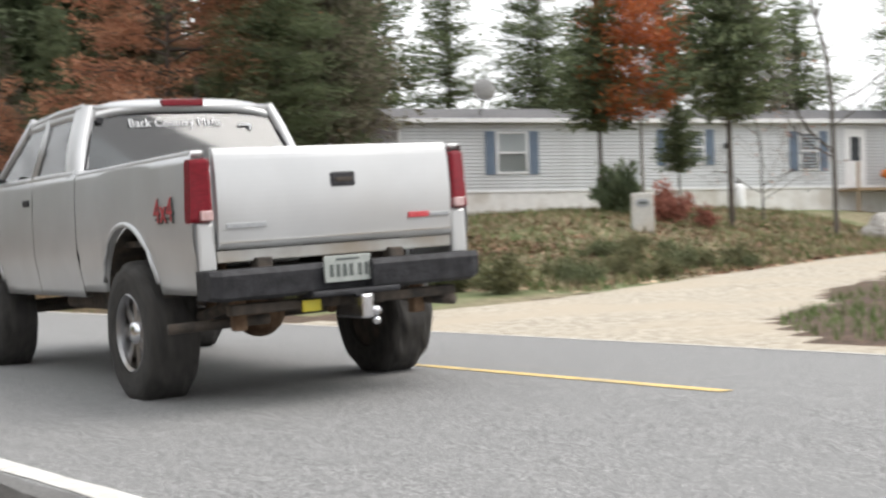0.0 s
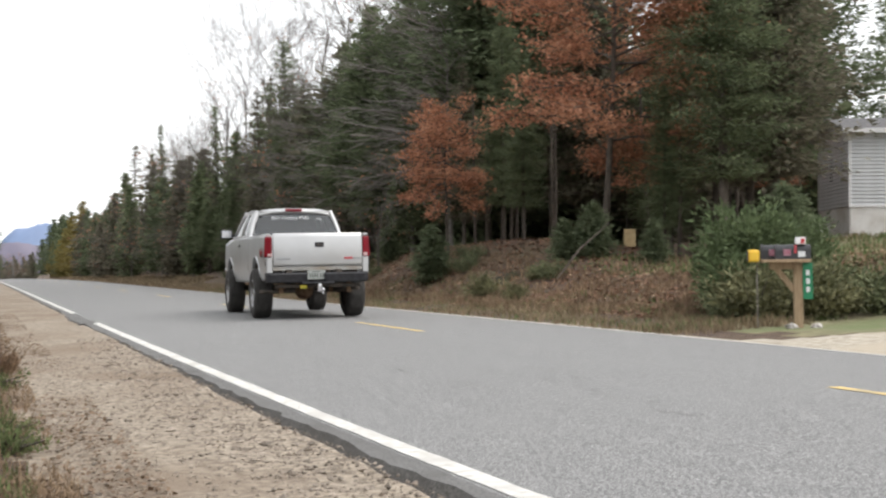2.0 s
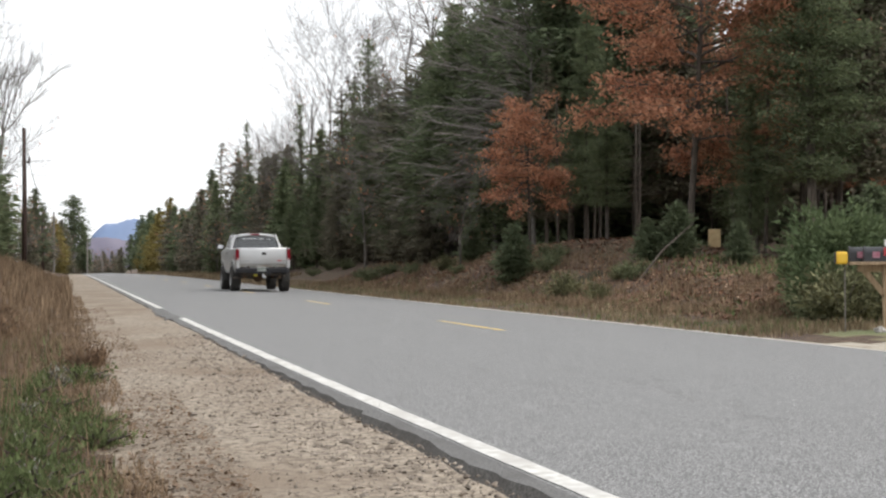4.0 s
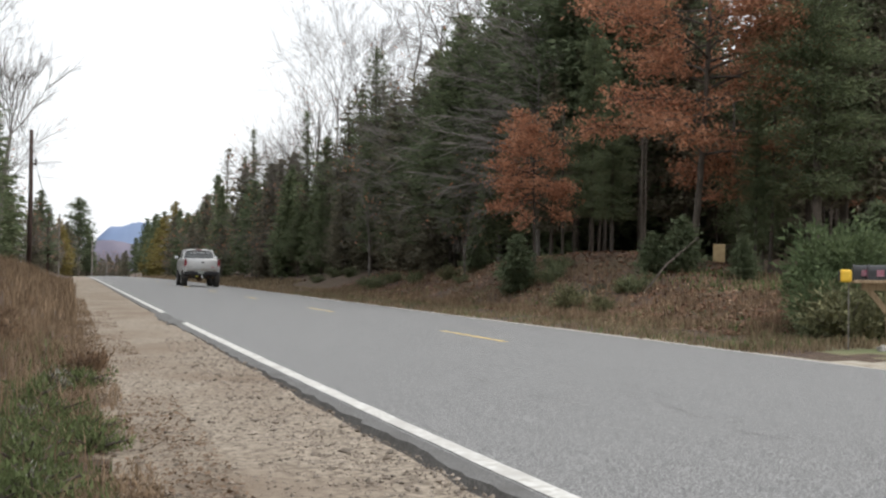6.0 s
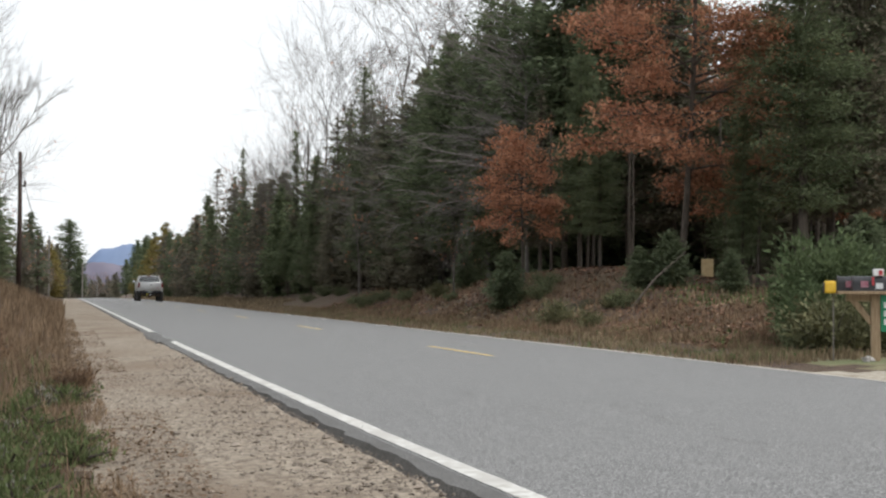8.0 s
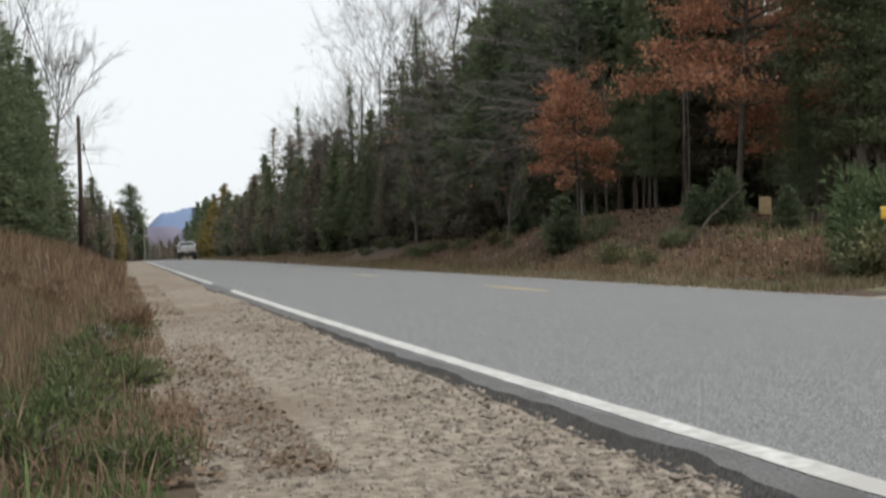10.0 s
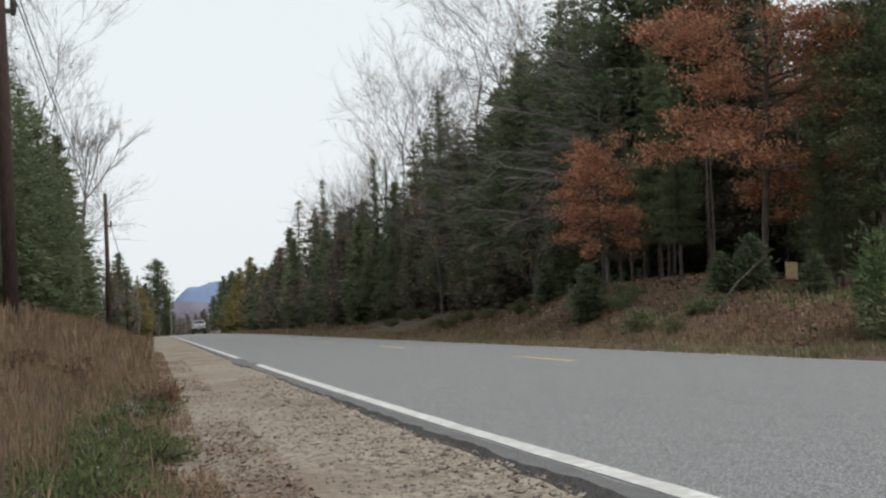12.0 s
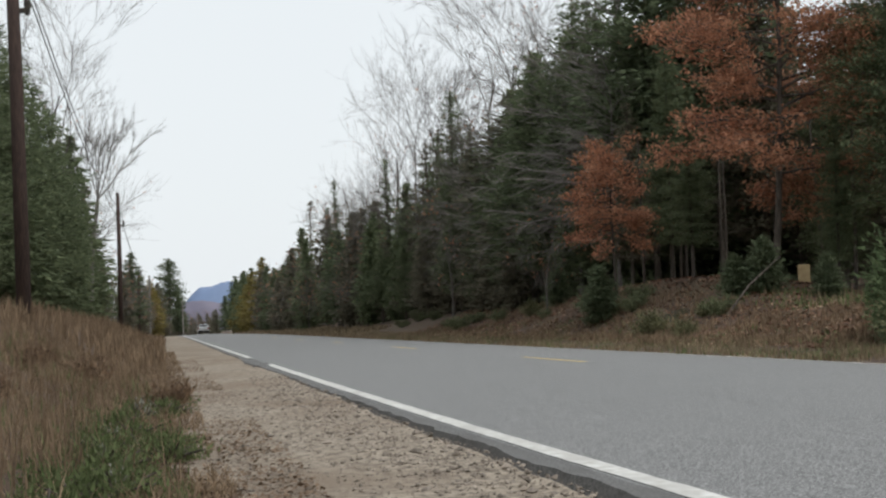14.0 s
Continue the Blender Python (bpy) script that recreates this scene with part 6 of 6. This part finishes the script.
def build_mail():
    st = new("mailbox_post")
    tagged(st, "wooden post with brace and board carrying the mailboxes", "mailbox post")
    part("post", one_box(-0.062, 0.062, -0.062, 0.062, -0.3, 0.92, 0.006), POST_WOOD, st)
    part("board", one_box(-0.52, 0.16, -0.24, 0.24, 0.93, 0.975, 0.006), POST_WOOD, st)
    part("arm", one_box(-0.40, 0.16, -0.05, 0.05, 0.83, 0.93, 0.006), POST_WOOD, st)
    br = one_box(-0.04, 0.04, -0.04, 0.04, 0, 0.46, 0.005)
    bmesh.ops.transform(br, matrix=pose(-0.05, 0, 0.52, 0, -38, 0), verts=br.verts)
    part("brace", br, POST_WOOD, st)
    m0 = pose(11.0, 16.1, -0.05, 0, 0, -27)
    st.matrix_basis = m0
    for k, (y, x0) in enumerate(((-0.13, -0.32), (0.10, -0.50))):
        b = new("mailbox")
        tagged(b, "black domed mailbox with faded print on its side", "mailbox", "mailboxes")
        part("shell", mailbox_shell(0.17, 0.21, x0, x0 + 0.48), BOX_BLACK, b)
        part("door", mailbox_shell(0.18, 0.22, x0 - 0.012, x0 + 0.012), BOX_BLACK, b)
        part("flag", one_box(x0 + 0.25, x0 + 0.28, -0.10, -0.092, 0.08, 0.20), RED_BADGE, b, "red flag")
        part("print", one_box(x0 + 0.10, x0 + 0.20, -0.094, -0.086, 0.05, 0.14, 0.002), FADED_PINK, b, "faded pink print")
        part("print", one_box(x0 + 0.30, x0 + 0.40, -0.094, -0.086, 0.03, 0.11, 0.002), WHITE_VINYL, b, "white print")
        b.matrix_basis = m0 @ pose(0, y, 0.977)
    p = new("parcel_box")
    tagged(p, "small white box with red print on top of a mailbox", "box")
    part("case", one_box(-0.07, 0.07, -0.05, 0.05, 0, 0.10, 0.01), TRIM_WHITE, p)
    part("print", one_box(0.0, 0.055, -0.056, -0.05, 0.01, 0.08, 0.002), RED_BADGE, p, "red print")
    p.matrix_basis = m0 @ pose(0.02, -0.17, 1.187)
    y = new("newspaper_tube")
    tagged(y, "yellow plastic newspaper tube beside the mailboxes", "newspaper box")
    tube_box = one_box(-0.70, -0.54, -0.09, 0.09, 0.94, 1.12, 0.03)
    part("tube", tube_box, BOX_YELLOW, y)
    part("mouth", one_box(-0.708, -0.69, -0.07, 0.07, 0.96, 1.10, 0.02), BOX_BLACK, y)
    part("stake", one_box(-0.578, -0.56, 0.03, 0.048, -0.3, 0.98, 0.003), BARK_GREY, y)
    y.matrix_basis = m0
    s = new("number_sign")
    tagged(s, "narrow green reflective sign with white marks on the post", "sign")
    part("plate", one_box(0.06, 0.20, -0.075, -0.062, 0.40, 0.92, 0.006), SIGN_GREEN, s)
    for k in range(3):
        part("mark", one_box(0.105, 0.155, -0.081, -0.074, 0.50 + k * 0.12, 0.58 + k * 0.12, 0.002), WHITE_VINYL, s, "white bar")
    s.matrix_basis = m0


build_mail()


def rock(name, x, y, sx, sy, sz, seed, label, mat=STONE):
    bm = bmesh.new()
    bmesh.ops.create_icosphere(bm, subdivisions=3, radius=1)
    for v in bm.verts:
        k = 1 + 0.35 * noise.noise(v.co * 1.3 + Vector((seed, 0, 0)))
        v.co = Vector((v.co.x * sx * k, v.co.y * sy * k, v.co.z * sz * k))
    ob = mesh_object(name, bm, mat, None, smooth=True)
    ob.location = (x, y, height(x, y) + sz * 0.35)
    return tagged(ob, label, "rock")


rock("rock", 10.75, 15.9, 0.09, 0.08, 0.06, 3, "pale stone at the foot of the mailbox post")
rock("rock", 11.23, 16.0, 0.09, 0.08, 0.05, 5, "small pale stone beside the mailbox post")
rock("boulder", 32.7, 21.4, 0.75, 0.6, 0.5, 8, "pale rounded boulder on the lawn")
ledge = rock("ledge_rock", 12.6, 31.7, 0.65, 0.4, 0.12, 9, "dark mossy ledge rock on the leaf-covered bank", material("mossy_ledge", (0.028, 0.024, 0.019), (0.075, 0.06, 0.045), 9, 1.0, 1.0, 25, third=(0.04, 0.038, 0.022), big=3.0, spec=0.1))
ledge.location.z -= 0.05
ledge.rotation_euler = (0.1, radians(-27), 0.3)

# stone marker with an oval plaque
MARKER = material("granite", (0.40, 0.39, 0.36), (0.56, 0.55, 0.52), 30, 0.85, 0.5, 50, third=(0.46, 0.42, 0.36), big=2.0)
mk = new("stone_marker")
tagged(mk, "squared granite marker stone with a dark oval plaque", "stone marker")
part("stone", one_box(-0.25, 0.25, -0.16, 0.16, -0.3, 0.86, 0.025), MARKER, mk)
pq = lathe([(-0.01, 0.001), (-0.012, 0.12), (0.012, 0.13)], 28)
bmesh.ops.transform(pq, matrix=pose(0, -0.165, 0.63, 0, 0, 90) @ Matrix.Diagonal((1, 1.35, 0.8, 1)), verts=pq.verts)
part("plaque", pq, GREY_BADGE, mk, "dark oval plaque")
part("mark", one_box(-0.09, 0.09, -0.186, -0.176, 0.605, 0.655), DARK_INK, mk)
mk.matrix_basis = pose(22.54, 21.07, height(22.54, 21.07), 0, 0, -42)

# orange pumpkins and a railing by the door
for k, (dx, r) in enumerate(((0, 0.2), (0.5, 0.26))):
    bm = bmesh.new()
    bmesh.ops.create_uvsphere(bm, u_segments=24, v_segments=12, radius=r)
    for v in bm.verts:
        v.co *= 1 - 0.07 * abs(math.sin(4 * math.atan2(v.co.y, v.co.x)))
        v.co.z *= 0.85
    p = new("pumpkin")
    tagged(p, "orange ribbed pumpkin on the porch", "pumpkin", "pumpkins")
    part("fruit", bm, material("pumpkin_skin", (0.55, 0.14, 0.02), (0.65, 0.2, 0.03), 5, 0.5), p, smooth=True)
    part("stem", one_tube([(0, 0, r * 0.8), (0.02, 0, r * 1.1)], [0.025, 0.018], 6), BARK, p)
    p.location = house_point(17.5 + dx, -0.6, 1.05)
porch = new("porch")
tagged(porch, "small wooden porch with a railing at the front door", "porch")
part("deck", one_box(15.9, 18.8, -1.3, -0.06, 0.45, 0.55, 0.01), POST_WOOD, porch)
for x in (15.95, 17.25, 18.0, 18.75):
    part("post", one_box(x - 0.04, x + 0.04, -1.28, -1.2, -0.4, 1.45, 0.006), POST_WOOD, porch)
part("rail", one_box(17.25, 18.78, -1.28, -1.2, 1.40, 1.47, 0.006), POST_WOOD, porch)
part("rail", one_box(17.25, 18.78, -1.27, -1.21, 0.95, 1.0, 0.006), POST_WOOD, porch)
porch.matrix_basis = HOUSE.matrix_basis.copy()
tank = new("gas_tank")
tagged(tank, "white gas cylinder standing beside the house wall", "gas cylinder")
part("cylinder", one_tube([(0, 0, -0.05), (0, 0, 0.05), (0, 0, 0.75), (0, 0, 0.88)], [0.17, 0.2, 0.2, 0.1], 16), TRIM_WHITE, tank, smooth=True)
part("valve", one_box(-0.05, 0.05, -0.05, 0.05, 0.88, 0.98, 0.01), UNDERSIDE, tank)
tank.location = house_point(11.8, -0.5, -0.1)
motions()
